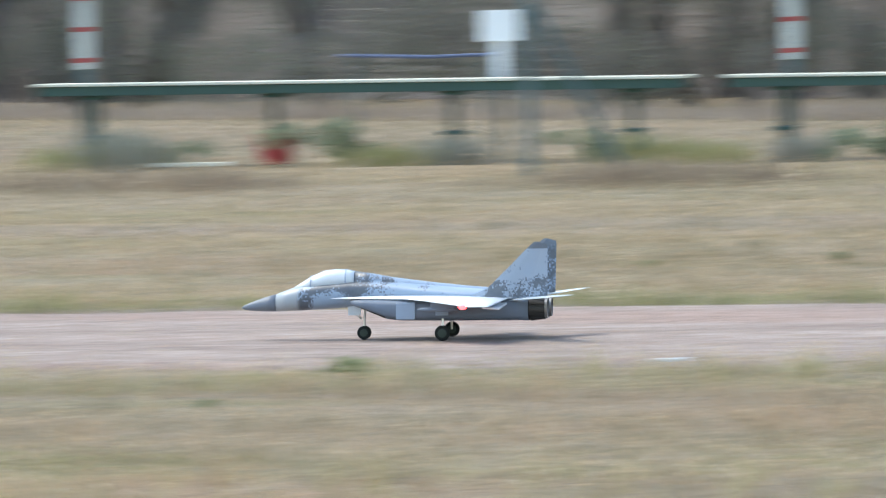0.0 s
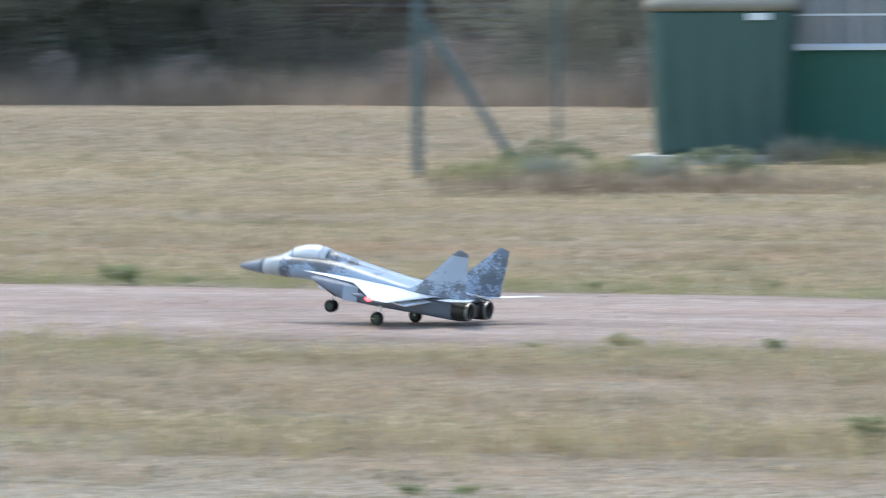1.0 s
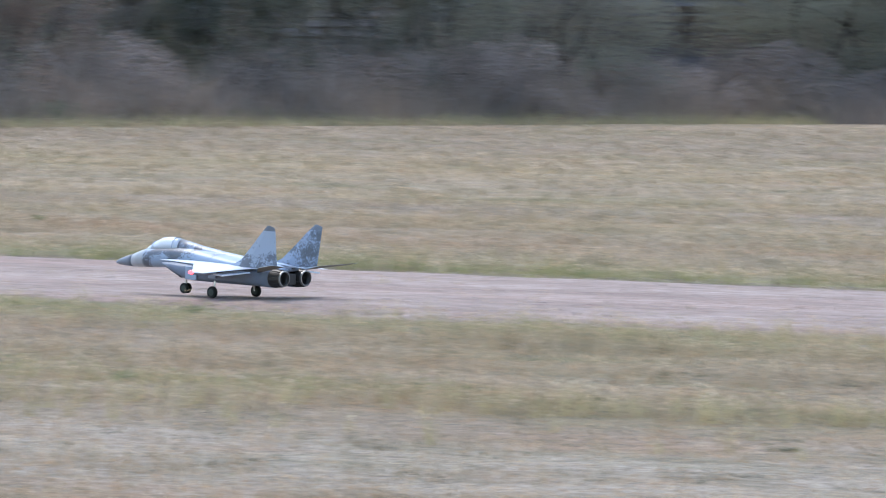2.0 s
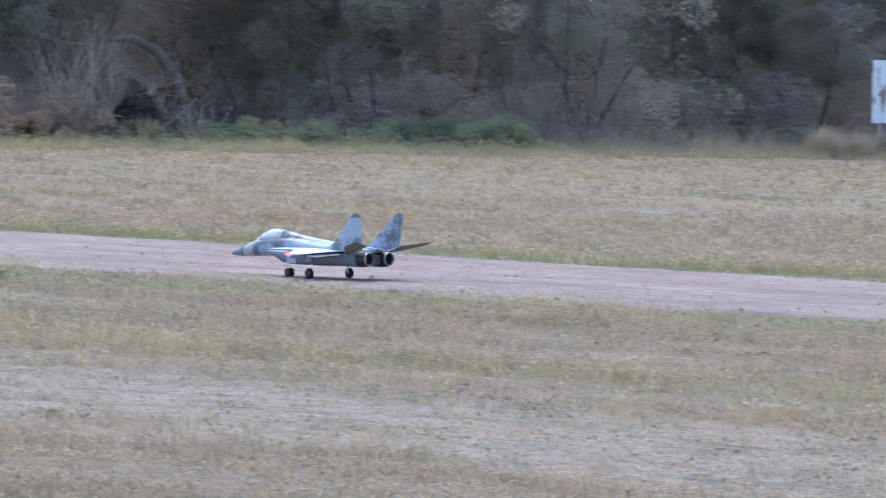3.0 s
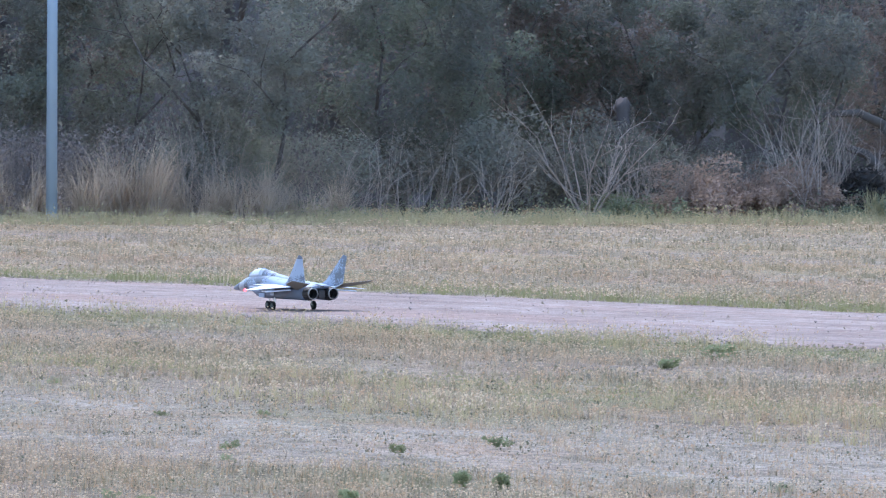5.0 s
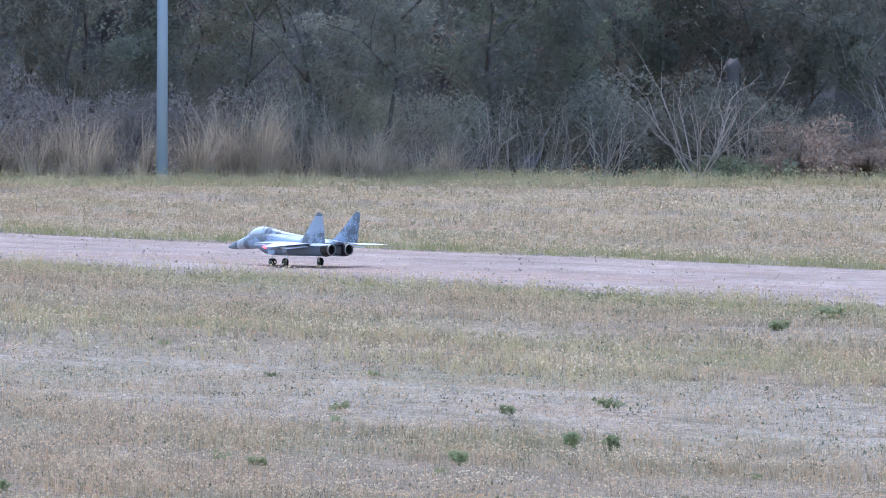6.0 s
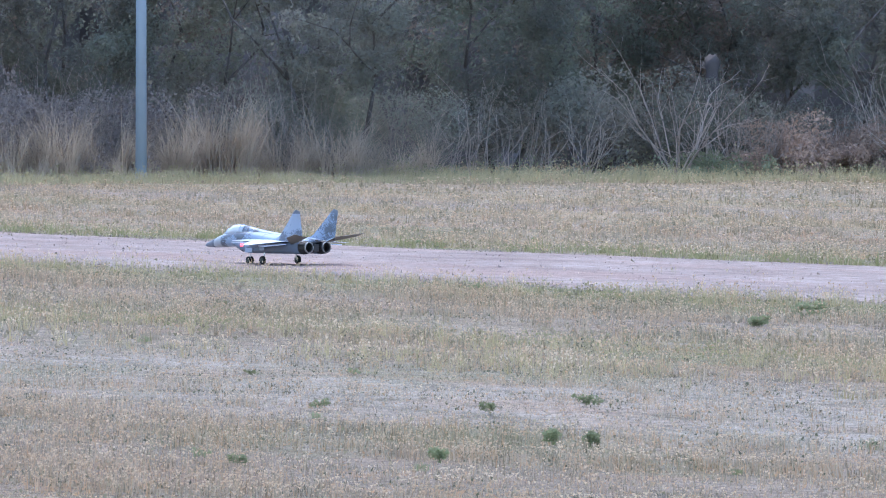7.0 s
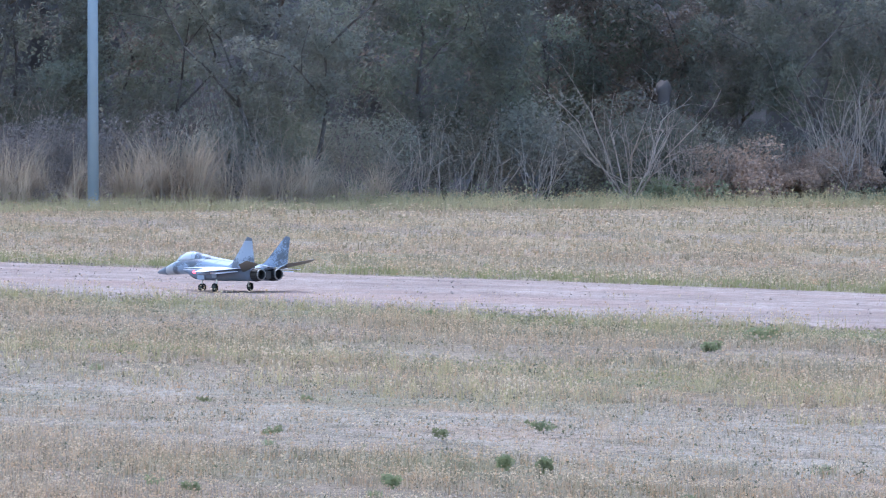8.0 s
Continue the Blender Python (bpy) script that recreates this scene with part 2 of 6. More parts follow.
MAT = {
    "ground": m_ground(), "grass": m_grass(), "grass_far": m_grass_far(), "strip": m_strip(),
    "leaf": m_leaf("olive_leaf", (0.15, 0.152, 0.138), (0.205, 0.235, 0.175), (0.21, 0.185, 0.17), 0.5, 0.5),
    "leaf_grey": m_leaf("grey_leaf", (0.23, 0.23, 0.20), (0.30, 0.325, 0.255), (0.29, 0.255, 0.23), 0.5, 0.6),
    "leaf_brown": m_leaf("brown_leaf", (0.19, 0.16, 0.148), (0.27, 0.22, 0.185), (0.29, 0.23, 0.17), 0.4, 0.6),
    "weed": m_leaf("green_weed", (0.18, 0.22, 0.155), (0.29, 0.345, 0.24), (0.28, 0.24, 0.12), 0.45, 2.0),
    "reed": m_leaf("dry_reed", (0.50, 0.41, 0.31), (0.74, 0.62, 0.48), (0.26, 0.205, 0.16), 0.4, 2.2),
    "twig": m_leaf("dry_twig", (0.36, 0.30, 0.26), (0.56, 0.48, 0.42), (0.20, 0.155, 0.13), 0.1, 0.6),
    "bramble": m_leaf("bramble", (0.30, 0.25, 0.225), (0.46, 0.395, 0.36), (0.10, 0.085, 0.07), 0.2, 0.8),
    "rustleaf": m_leaf("rusty_leaf", (0.32, 0.235, 0.185), (0.50, 0.38, 0.30), (0.12, 0.10, 0.08), 0.35, 1.0),
    "bark": speckled("bark", (0.125, 0.112, 0.103), 0.9, 0, 0.1, 0.4, 9, 0.6),
    "skin": m_camo("jet_paint", (0.235, 0.315, 0.43), (0.14, 0.185, 0.255), (0.045, 0.06, 0.085), 0.16, 0.525, 0.36, 0, ((-0.74, -0.25), (-0.68, 0.06), (-0.45, 0.07), (-0.28, 0.0), (-0.18, -0.13), (0.1, -0.08), (0.4, 0.05)), (0.31, 0.335, 0.365)),
    # paint raised towards white: holds the sky's brightness on wings and tailplane
    "skin_skylit": m_camo("skylit_wing_paint", (0.66, 0.71, 0.77), (0.55, 0.60, 0.66), (0.30, 0.34, 0.40), 0.2, 0.74, 0.28),
    "skin_fin": m_camo("fin_paint", (0.31, 0.375, 0.465), (0.19, 0.235, 0.30), (0.09, 0.11, 0.14), 0.14, 0.50, 0.42, 2, ((0.2, 0.04), (0.27, 0.0), (0.31, -0.2))),
    "skin_fin2": m_camo("fin_paint_dark", (0.23, 0.29, 0.385), (0.09, 0.115, 0.15), (0.045, 0.055, 0.075), 0.42, 0.45),
    "belly": speckled("belly_grey", (0.14, 0.168, 0.215), 0.5, 0, 0.4, 0.12, 20),
    "radome": speckled("radome_grey", (0.15, 0.17, 0.205), 0.45, 0, 0.4, 0.1, 20),
    "cap": speckled("cap_grey", (0.14, 0.16, 0.19), 0.5, 0, 0.4, 0.15, 20),
    "burnt": speckled("burnt_metal", (0.055, 0.052, 0.05), 0.5, 0.6, 0.4, 0.35, 25),
    "ring": speckled("nozzle_ring", (0.30, 0.29, 0.28), 0.4, 0.8, 0.5, 0.2, 25),
    "black": speckled("black", (0.012, 0.012, 0.013), 0.8, 0, 0.2, 0.2, 20),
    "tyre": speckled("tyre", (0.016, 0.018, 0.016), 0.85, 0, 0.2, 0.3, 40),
    "hub": speckled("green_hub", (0.03, 0.042, 0.034), 0.5, 0.2, 0.4, 0.2, 30),
    "metal": speckled("gear_metal", (0.62, 0.61, 0.58), 0.35, 0.8, 0.5, 0.15, 30),
    "olive_under": speckled("stabilator_under", (0.19, 0.185, 0.155), 0.6, 0, 0.3, 0.2, 20),
    "shed": speckled("dark_green_paint", (0.043, 0.074, 0.066), 0.6, 0, 0.3, 0.2, 2.0, 0.15),
    "teal": speckled("teal_paint", (0.03, 0.115, 0.087), 0.55, 0, 0.3, 0.2, 2.0, 0.1),
    "bin": speckled("green_plastic", (0.045, 0.095, 0.085), 0.5, 0, 0.35, 0.15, 3.0, 0.05),
    "lid": speckled("weathered_lid", (0.23, 0.215, 0.18), 0.7, 0, 0.3, 0.25, 6.0),
    "white": speckled("white_paint", (0.66, 0.68, 0.70), 0.6, 0, 0.3, 0.1, 5.0),
    "cream": speckled("pale_board", (0.62, 0.60, 0.50), 0.75, 0, 0.2, 0.15, 5.0),
    "greywood": speckled("grey_post", (0.40, 0.40, 0.37), 0.85, 0, 0.2, 0.25, 6.0, 0.4),
    "tealpost": speckled("grey_green_steel", (0.09, 0.13, 0.135), 0.6, 0.2, 0.3, 0.2, 5.0),
    "galv": speckled("galvanised_pole", (0.38, 0.48, 0.58), 0.5, 0.2, 0.4, 0.12, 4.0),
    "red": speckled("red_paint", (0.36, 0.06, 0.06), 0.6, 0, 0.3, 0.2, 8.0),
    "blue": speckled("blue_plastic", (0.11, 0.135, 0.22), 0.5, 0, 0.3, 0.2, 8.0),
    "darkgreen": speckled("table_green", (0.05, 0.09, 0.075), 0.7, 0, 0.3, 0.25, 5.0),
    "curtain": speckled("pale_curtain", (0.64, 0.67, 0.78), 0.85, 0, 0.2, 0.2, 2.5),
    "concrete": speckled("concrete", (0.42, 0.40, 0.37), 0.9, 0, 0.2, 0.2, 8.0, 0.3),
    "ink": speckled("faded_ink", (0.52, 0.58, 0.70), 0.8, 0, 0.2, 0.2, 8.0),
}


def m_window():
    s = Nodes("window_glass", 0.08, 0, 0.5).color((0.55, 0.58, 0.62))
    s.b.inputs["Transmission Weight"].default_value = 0.85
    return s.m


def m_canopy():
    # pale base and low transmission put the sky's reflection into the colour
    s = Nodes("canopy", 0.14, 0, 0.9).color((0.80, 0.85, 0.90))
    s.b.inputs["Transmission Weight"].default_value = 0.3
    return s.m


def m_lamp():
    s = Nodes("red_lamp", 0.3).color((0.8, 0.03, 0.03))
    s.b.inputs["Emission Color"].default_value = (1.0, 0.03, 0.04, 1)
    s.b.inputs["Emission Strength"].default_value = 5.0
    return s.m


def m_board():
    s = Nodes("rusted_white_board", 0.6, 0, 0.3)
    p = s.local()
    r = s.ramp(s.noise(s.stretch(p, 1.0, 1.0, 0.7), 3.2, 5, 0.6), [(0.53, (0, 0, 0)), (0.6, (1, 1, 1))])
    c = s.mix(s.noise(p, 12, 4), (0.66, 0.72, 0.78), (0.85, 0.88, 0.90))
    s.color(s.mix(r, c, s.mix(s.noise(p, 18, 4), (0.20, 0.11, 0.08), (0.42, 0.30, 0.26))))
    return s.m


MAT["pebble"] = speckled("pebble", (0.36, 0.31, 0.28), 0.9, 0, 0.2, 0.25, 30.0, 0.3)
MAT["clod"] = m_leaf("clod", (0.20, 0.15, 0.125), (0.40, 0.33, 0.29), (0.52, 0.46, 0.42), 0.0, 6.0)
MAT["stump"] = speckled("weathered_stump", (0.115, 0.10, 0.095), 0.9, 0, 0.1, 0.3, 9, 0.5)
MAT["panel_blue"] = speckled("panel_blue", (0.28, 0.34, 0.43), 0.45, 0, 0.4, 0.1, 20)
MAT["greywhite"] = speckled("off_white", (0.44, 0.45, 0.43), 0.75, 0, 0.2, 0.15, 6.0)
MAT["fabric_green"] = speckled("pale_green_fabric", (0.20, 0.36, 0.28), 0.85, 0, 0.1, 0.2, 10.0)
MAT["scrub"] = m_leaf("scrub", (0.28, 0.21, 0.15), (0.46, 0.36, 0.25), (0.12, 0.095, 0.075), 0.2, 0.6)
MAT["verge"] = m_leaf("verge_grass", (0.40, 0.33, 0.17), (0.62, 0.52, 0.31), (0.24, 0.235, 0.11), 0.45, 2.4)
MAT["brush"] = m_leaf("dry_brush", (0.34, 0.28, 0.23), (0.49, 0.41, 0.34), (0.20, 0.165, 0.14), 0.35, 0.5)
MAT["tuft"] = m_leaf("green_tuft", (0.21, 0.22, 0.10), (0.34, 0.33, 0.16), (0.44, 0.36, 0.20), 0.4, 2.5)
MAT["seed"] = m_leaf("seed_head", (0.56, 0.40, 0.25), (0.78, 0.65, 0.47), (0.52, 0.30, 0.17), 0.4, 1.5)
MAT["fleck"] = m_leaf("low_weed", (0.10, 0.10, 0.07), (0.17, 0.18, 0.105), (0.19, 0.145, 0.10), 0.3, 3.0)
MAT["sward"] = m_leaf("field_weed", (0.20, 0.235, 0.125), (0.32, 0.355, 0.195), (0.33, 0.28, 0.16), 0.5, 2.0)
MAT["edge"] = m_leaf("edge_grass", (0.40, 0.36, 0.21), (0.56, 0.49, 0.31), (0.26, 0.26, 0.14), 0.45, 0.7)
# backdrop tone: the dim depth between the stems put into colour
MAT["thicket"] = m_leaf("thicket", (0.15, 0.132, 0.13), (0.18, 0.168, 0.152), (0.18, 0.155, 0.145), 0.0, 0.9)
# nearly black tone that gives the shade inside the hollow
MAT["hollow_black"] = m_leaf("hollow_black", (0.045, 0.042, 0.04), (0.06, 0.055, 0.052), (0.055, 0.05, 0.045), 0.05)
MAT["pale_bark"] = speckled("pale_bark", (0.17, 0.155, 0.14), 0.9, 0, 0.1, 0.3, 9, 0.5)
MAT["glass"], MAT["canopy"], MAT["lamp"], MAT["board"] = m_window(), m_canopy(), m_lamp(), m_board()


# ---- mesh helpers ----
def mesh_of(name, verts, faces, material, smooth=False):
    me = bpy.data.meshes.new(name)
    me.from_pydata([tuple(v) for v in verts], [], faces)
    me.materials.append(MAT[material])
    if smooth:
        me.polygons.foreach_set("use_smooth", [True] * len(me.polygons))
    me.update()
    return me


def soup(name, verts, tris, material):
    """A large triangle mesh from arrays."""
    verts, tris = np.asarray(verts, dtype=np.float32), np.asarray(tris, dtype=np.int32)
    me = bpy.data.meshes.new(name)
    me.vertices.add(len(verts))
    me.vertices.foreach_set("co", verts.ravel())
    me.loops.add(tris.size)
    me.loops.foreach_set("vertex_index", tris.ravel())
    me.polygons.add(len(tris))
    me.polygons.foreach_set("loop_start", np.arange(0, tris.size, 3, dtype=np.int32))
    me.polygons.foreach_set("loop_total", np.full(len(tris), 3, dtype=np.int32))
    me.materials.append(MAT[material])
    me.update()
    me.validate()
    return me


def part(name, bm, material, parent=None, label="", smooth=False):
    """Links a bmesh as one mesh object under a thing or part."""
    me = bpy.data.meshes.new(name)
    bmesh.ops.recalc_face_normals(bm, faces=bm.faces)
    bm.to_mesh(me)
    bm.free()
    me.materials.append(MAT[material])
    if smooth:
        me.polygons.foreach_set("use_smooth", [True] * len(me.polygons))
    ob = new(name, me)
    ob.parent = parent
    if label:
        tagged(ob, label)
    return ob


def box(bm, x0, x1, y0, y1, z0, z1, bevel=0.0, m=None):
    made = bmesh.ops.create_cube(bm, size=1)["verts"]
    bmesh.ops.transform(bm, verts=made, matrix=Matrix.Translation(((x0 + x1) / 2, (y0 + y1) / 2, (z0 + z1) / 2)) @ Matrix.Diagonal((x1 - x0, y1 - y0, z1 - z0, 1)))
    if bevel:
        edges = list({e for v in made for e in v.link_edges})
        made = bmesh.ops.bevel(bm, geom=edges, offset=bevel, segments=2, affect="EDGES", profile=0.6)["verts"]
    if m is not None:
        bmesh.ops.transform(bm, verts=[v for v in made], matrix=m)
    return bm


def boxed(*a, **k):
    return box(bmesh.new(), *a, **k)


def rod(bm, a, b, r0, r1=None, seg=10):
    a, b = Vector(a), Vector(b)
    r1 = r0 if r1 is None else r1
    made = bmesh.ops.create_cone(bm, cap_ends=True, segments=seg, radius1=r0, radius2=r1, depth=(b - a).length)["verts"]
    turn = (b - a).to_track_quat("Z", "Y").to_matrix().to_4x4()
    bmesh.ops.transform(bm, verts=made, matrix=Matrix.Translation((a + b) / 2) @ turn)
    return bm


def rodded(*a, **k):
    return rod(bmesh.new(), *a, **k)


def loft(bm, rings, caps=True):
    """Joins rings of equal point count into a skin."""
    loops = [[bm.verts.new(p) for p in ring] for ring in rings]
    for a, b in zip(loops, loops[1:]):
        for k in range(len(a)):
            bm.faces.new((a[k], a[(k + 1) % len(a)], b[(k + 1) % len(b)], b[k]))
    if caps:
        bm.faces.new(loops[0][::-1])
        bm.faces.new(loops[-1])
    return bm


def oval(x, y, w, z0, z1, n=20, power=2.2):
    pts = []
    for k in range(n):
        a = 2 * math.pi * k / n
        c, s = math.cos(a), math.sin(a)
        pts.append((x, y + w * math.copysign(abs(c) ** (2 / power), c), (z0 + z1) / 2 + (z1 - z0) / 2 * math.copysign(abs(s) ** (2 / power), s)))
    return pts


def empty(name, x=0, y=0, z=0, rz=0):
    ob = new(name)
    ob.matrix_world = pose(x, y, z, 0, 0, rz)
    return ob


# ---- the ground ----
RUN_NEAR, RUN_FAR = 27.1, 32.8


def steps(lo, hi, fine, reach):
    inner = np.arange(lo, hi + fine / 2, fine)
    out = np.geomspace(fine * 2, reach, 12)
    return np.concatenate((lo - out[::-1], inner, hi + out))


def ground():
    xs, ys = steps(-112, 30, 0.8, 3000), steps(4, 125, 0.5, 3000)
    gx, gy = np.meshgrid(xs, ys)
    gz = 0.012 * np.sin(gx * 0.9 + 1.3 * np.sin(gy * 0.7)) + 0.012 * np.sin(gy * 1.9 + np.sin(gx * 0.5)) - 0.026
    gz[np.abs(gx) > 400] = -0.03
    v = np.stack((gx, gy, gz), -1).reshape(-1, 3)
    w = len(xs)
    i = (np.arange(len(ys) - 1)[:, None] * w + np.arange(w - 1)[None]).ravel()
    tris = np.concatenate((np.stack((i, i + 1, i + w + 1), 1), np.stack((i, i + w + 1, i + w), 1)))
    ob = new("ground", soup("ground", v, tris, "ground"))
    tagged(ob, "dry straw-coloured airfield meadow with green and bare patches", "ground", kind="structure")


def edge_wave(x, seed):
    return 0.22 * noise.noise((x * 0.35, seed, 0)) + 0.12 * noise.noise((x * 1.3, seed, 4)) + 0.3 * noise.noise((x * 0.06, seed, 9))


def runway():
    verts, faces, cols = [], [], 14
    xs = np.arange(-170, 60.01, 0.4)
    for x in xs:
        a, b = RUN_NEAR + edge_wave(x, 1.0), RUN_FAR + edge_wave(x, 7.0)
        a += 0.012 * max(0, -x - 28)
        for k in range(cols + 1):
            y = a + (b - a) * k / cols
            sink = -0.07 if k in (0, cols) else 0.004 + 0.006 * noise.noise((x * 0.8, y * 1.5, 2.0))
            verts.append((x, y, sink))
    for i in range(len(xs) - 1):
        for k in range(cols):
            j = i * (cols + 1) + k
            faces.append((j, j + cols + 1, j + cols + 2, j + 1))
    ob = new("runway", mesh_of("runway", verts, faces, "strip"))
    tagged(ob, "bare pinkish-grey earth landing strip with ragged grass edges", "runway", kind="structure")


# ---- grass ----
rng = np.random.default_rng(7)


def sector(r0, r1, per_m2, a0=-4.0, a1=63.0):
    """Random places between two distances in the part of the field that lies before the camera."""
    area = (r1 * r1 - r0 * r0) / 2 * math.radians(a1 - a0)
    n = int(area * per_m2)
    r = np.sqrt(rng.uniform(r0 * r0, r1 * r1, n))
    a = np.radians(rng.uniform(a0, a1, n))
    return np.stack((-r * np.sin(a), r * np.cos(a)), 1)


def patchiness(p, sx, sy, seed):
    x, y = p[:, 0] * sx + seed, p[:, 1] * sy + seed * 2
    return (np.sin(x + 1.7 * np.sin(y * 0.8)) + np.sin(y * 1.3 + 1.1 * np.sin(x * 1.7)) + np.sin(x * 2.3 - y * 1.9)) / 3


def blades(name, p, count, height, width, label, material="grass", spread=0.05, lean=0.5):
    """Tufts of single-triangle blades, all in one mesh."""
    n = len(p)
    tall = 1.0 + 0.45 * patchiness(p, 0.5, 1.3, 3.0)
    base = np.repeat(p, count, 0) + rng.normal(0, spread, (n * count, 2))
    h = np.repeat(tall, count) * height * rng.uniform(0.35, 1.25, n * count) ** 1.3
    a = rng.uniform(0, 2 * math.pi, n * count)
    side = np.stack((np.cos(a), np.sin(a)), 1) * (width * rng.uniform(0.6, 1.4, n * count))[:, None] / 2
    tip = base + rng.normal(0, lean, (n * count, 2)) * h[:, None]
    z = np.full(n * count, -0.03)
    v = np.stack((np.c_[base - side, z], np.c_[base + side, z], np.c_[tip, h]), 1).reshape(-1, 3)
    ob = new(name, soup(name, v, np.arange(n * count * 3).reshape(-1, 3), material))
    return tagged(ob, label, "grass", kind="stuff")


def off_strip(p, keep=0.02, soft=0.4):
    y = p[:, 1] - 0.25 * np.sin(p[:, 0] * 0.5) * np.sin(p[:, 0] * 0.17 + 1) - 0.012 * np.clip(-p[:, 0] - 28, 0, None)
    inside = (y > RUN_NEAR + rng.normal(0, soft, len(p))) & (y < RUN_FAR + 0.3 + rng.normal(0, soft, len(p)))
    return p[~inside | (rng.random(len(p)) < keep)]


def specks(name, p, count, height, size, spread, label, material="grass"):
    """Low turf: small leaf and seed-head pieces at all angles close over the ground."""
    n = len(p) * count
    tall = np.repeat(np.clip(1.0 + 0.6 * patchiness(p, 0.9, 2.1, 3.0) + 0.5 * patchiness(p, 3.1, 5.0, 1.0), 0.25, 2.2), count)
    z = np.abs(rng.normal(0, 0.5, n)) * height * tall
    q = np.c_[np.repeat(p, count, 0) + rng.normal(0, spread, (n, 2)), z - 0.015]
    d = rng.normal(size=(2, n, 3))
    d[:, :, 2] *= 1.3
    d /= np.linalg.norm(d, axis=2)[:, :, None]
    s = (size * rng.uniform(0.5, 1.6, n))[:, None]
    v = np.stack((q - d[0] * s, q + d[0] * s, q + d[1] * s * 1.6), 1).reshape(-1, 3)
    return tagged(new(name, soup(name, v, np.arange(n * 3).reshape(-1, 3), material)), label, "grass", kind="stuff")


def tufts(name, p, count, height, width, label, material="grass", spread=0.03, heads=0.5):
    """Upright tufts of thin blades; some stalks carry a small seed head."""
    n = len(p)
    lush = np.clip(1.0 + 0.5 * patchiness(p, 1.1, 2.3, 6.0) + rng.normal(0, 0.28, n), 0.3, 2.0)
    tall = np.repeat(lush, count) * height * rng.uniform(0.45, 1.2, n * count)
    a = rng.uniform(0, 2 * math.pi, n * count)
    out = np.abs(rng.normal(0, 0.45, n * count))
    way = np.stack((np.cos(a), np.sin(a)), 1)
    base = np.repeat(p, count, 0) + way * np.abs(rng.normal(0, spread, n * count))[:, None]
    b = rng.uniform(0, 2 * math.pi, n * count)
    side = np.stack((np.cos(b), np.sin(b)), 1) * (width * rng.uniform(0.6, 1.4, n * count))[:, None] / 2
    tip = base + way * (out * tall)[:, None]
    z = np.full(n * count, -0.03)
    v = np.stack((np.c_[base - side, z], np.c_[base + side, z], np.c_[tip, tall]), 1).reshape(-1, 3)
    h = np.flatnonzero(rng.random(n * count) < heads)
    s3 = np.c_[side[h], np.zeros(len(h))] * rng.uniform(1.6, 3.0, len(h))[:, None]
    t3 = np.c_[tip[h], tall[h]]
    drop = np.c_[way[h] * 0.2, np.full(len(h), 1.0)] * (height * rng.uniform(0.12, 0.25, len(h)))[:, None]
    w = np.stack((t3 - s3, t3 + s3, t3 - drop), 1).reshape(-1, 3)
    v = np.concatenate((v, w))
    me = soup(name, v, np.arange(len(v)).reshape(-1, 3), material)
    me.materials.append(MAT["seed"])
    me.polygons.foreach_set("material_index", [0] * (n * count) + [1] * len(h))
    return tagged(new(name, me), label, "grass", kind="stuff")


def meadow(y0, y1, per_m2, rough=0.3, patch=None, drift=0.0):
    """Random places between two lines along the strip, where the camera's pan passes."""
    n = int(0.95 * (y1 * y1 - y0 * y0) * per_m2)
    y = np.sqrt(rng.uniform(y0 * y0, y1 * y1, n))
    x = y * rng.uniform(-1.82, 0.08, n)
    y = y + rough * (np.sin(x * 0.31 + 1.5 * np.sin(x * 0.13)) + np.sin(x * 1.9) * 0.6 + rng.normal(0, 1.3, n)) + drift * np.clip(-x - 28, 0, None)
    p = np.stack((x, y), 1)
    if patch is not None:
        p = p[patchiness(p, 0.75, 2.4, 9.0) + 0.5 * patchiness(p, 2.6, 5.5, 4.0) + rng.normal(0, 0.25, len(p)) > patch]
    return p


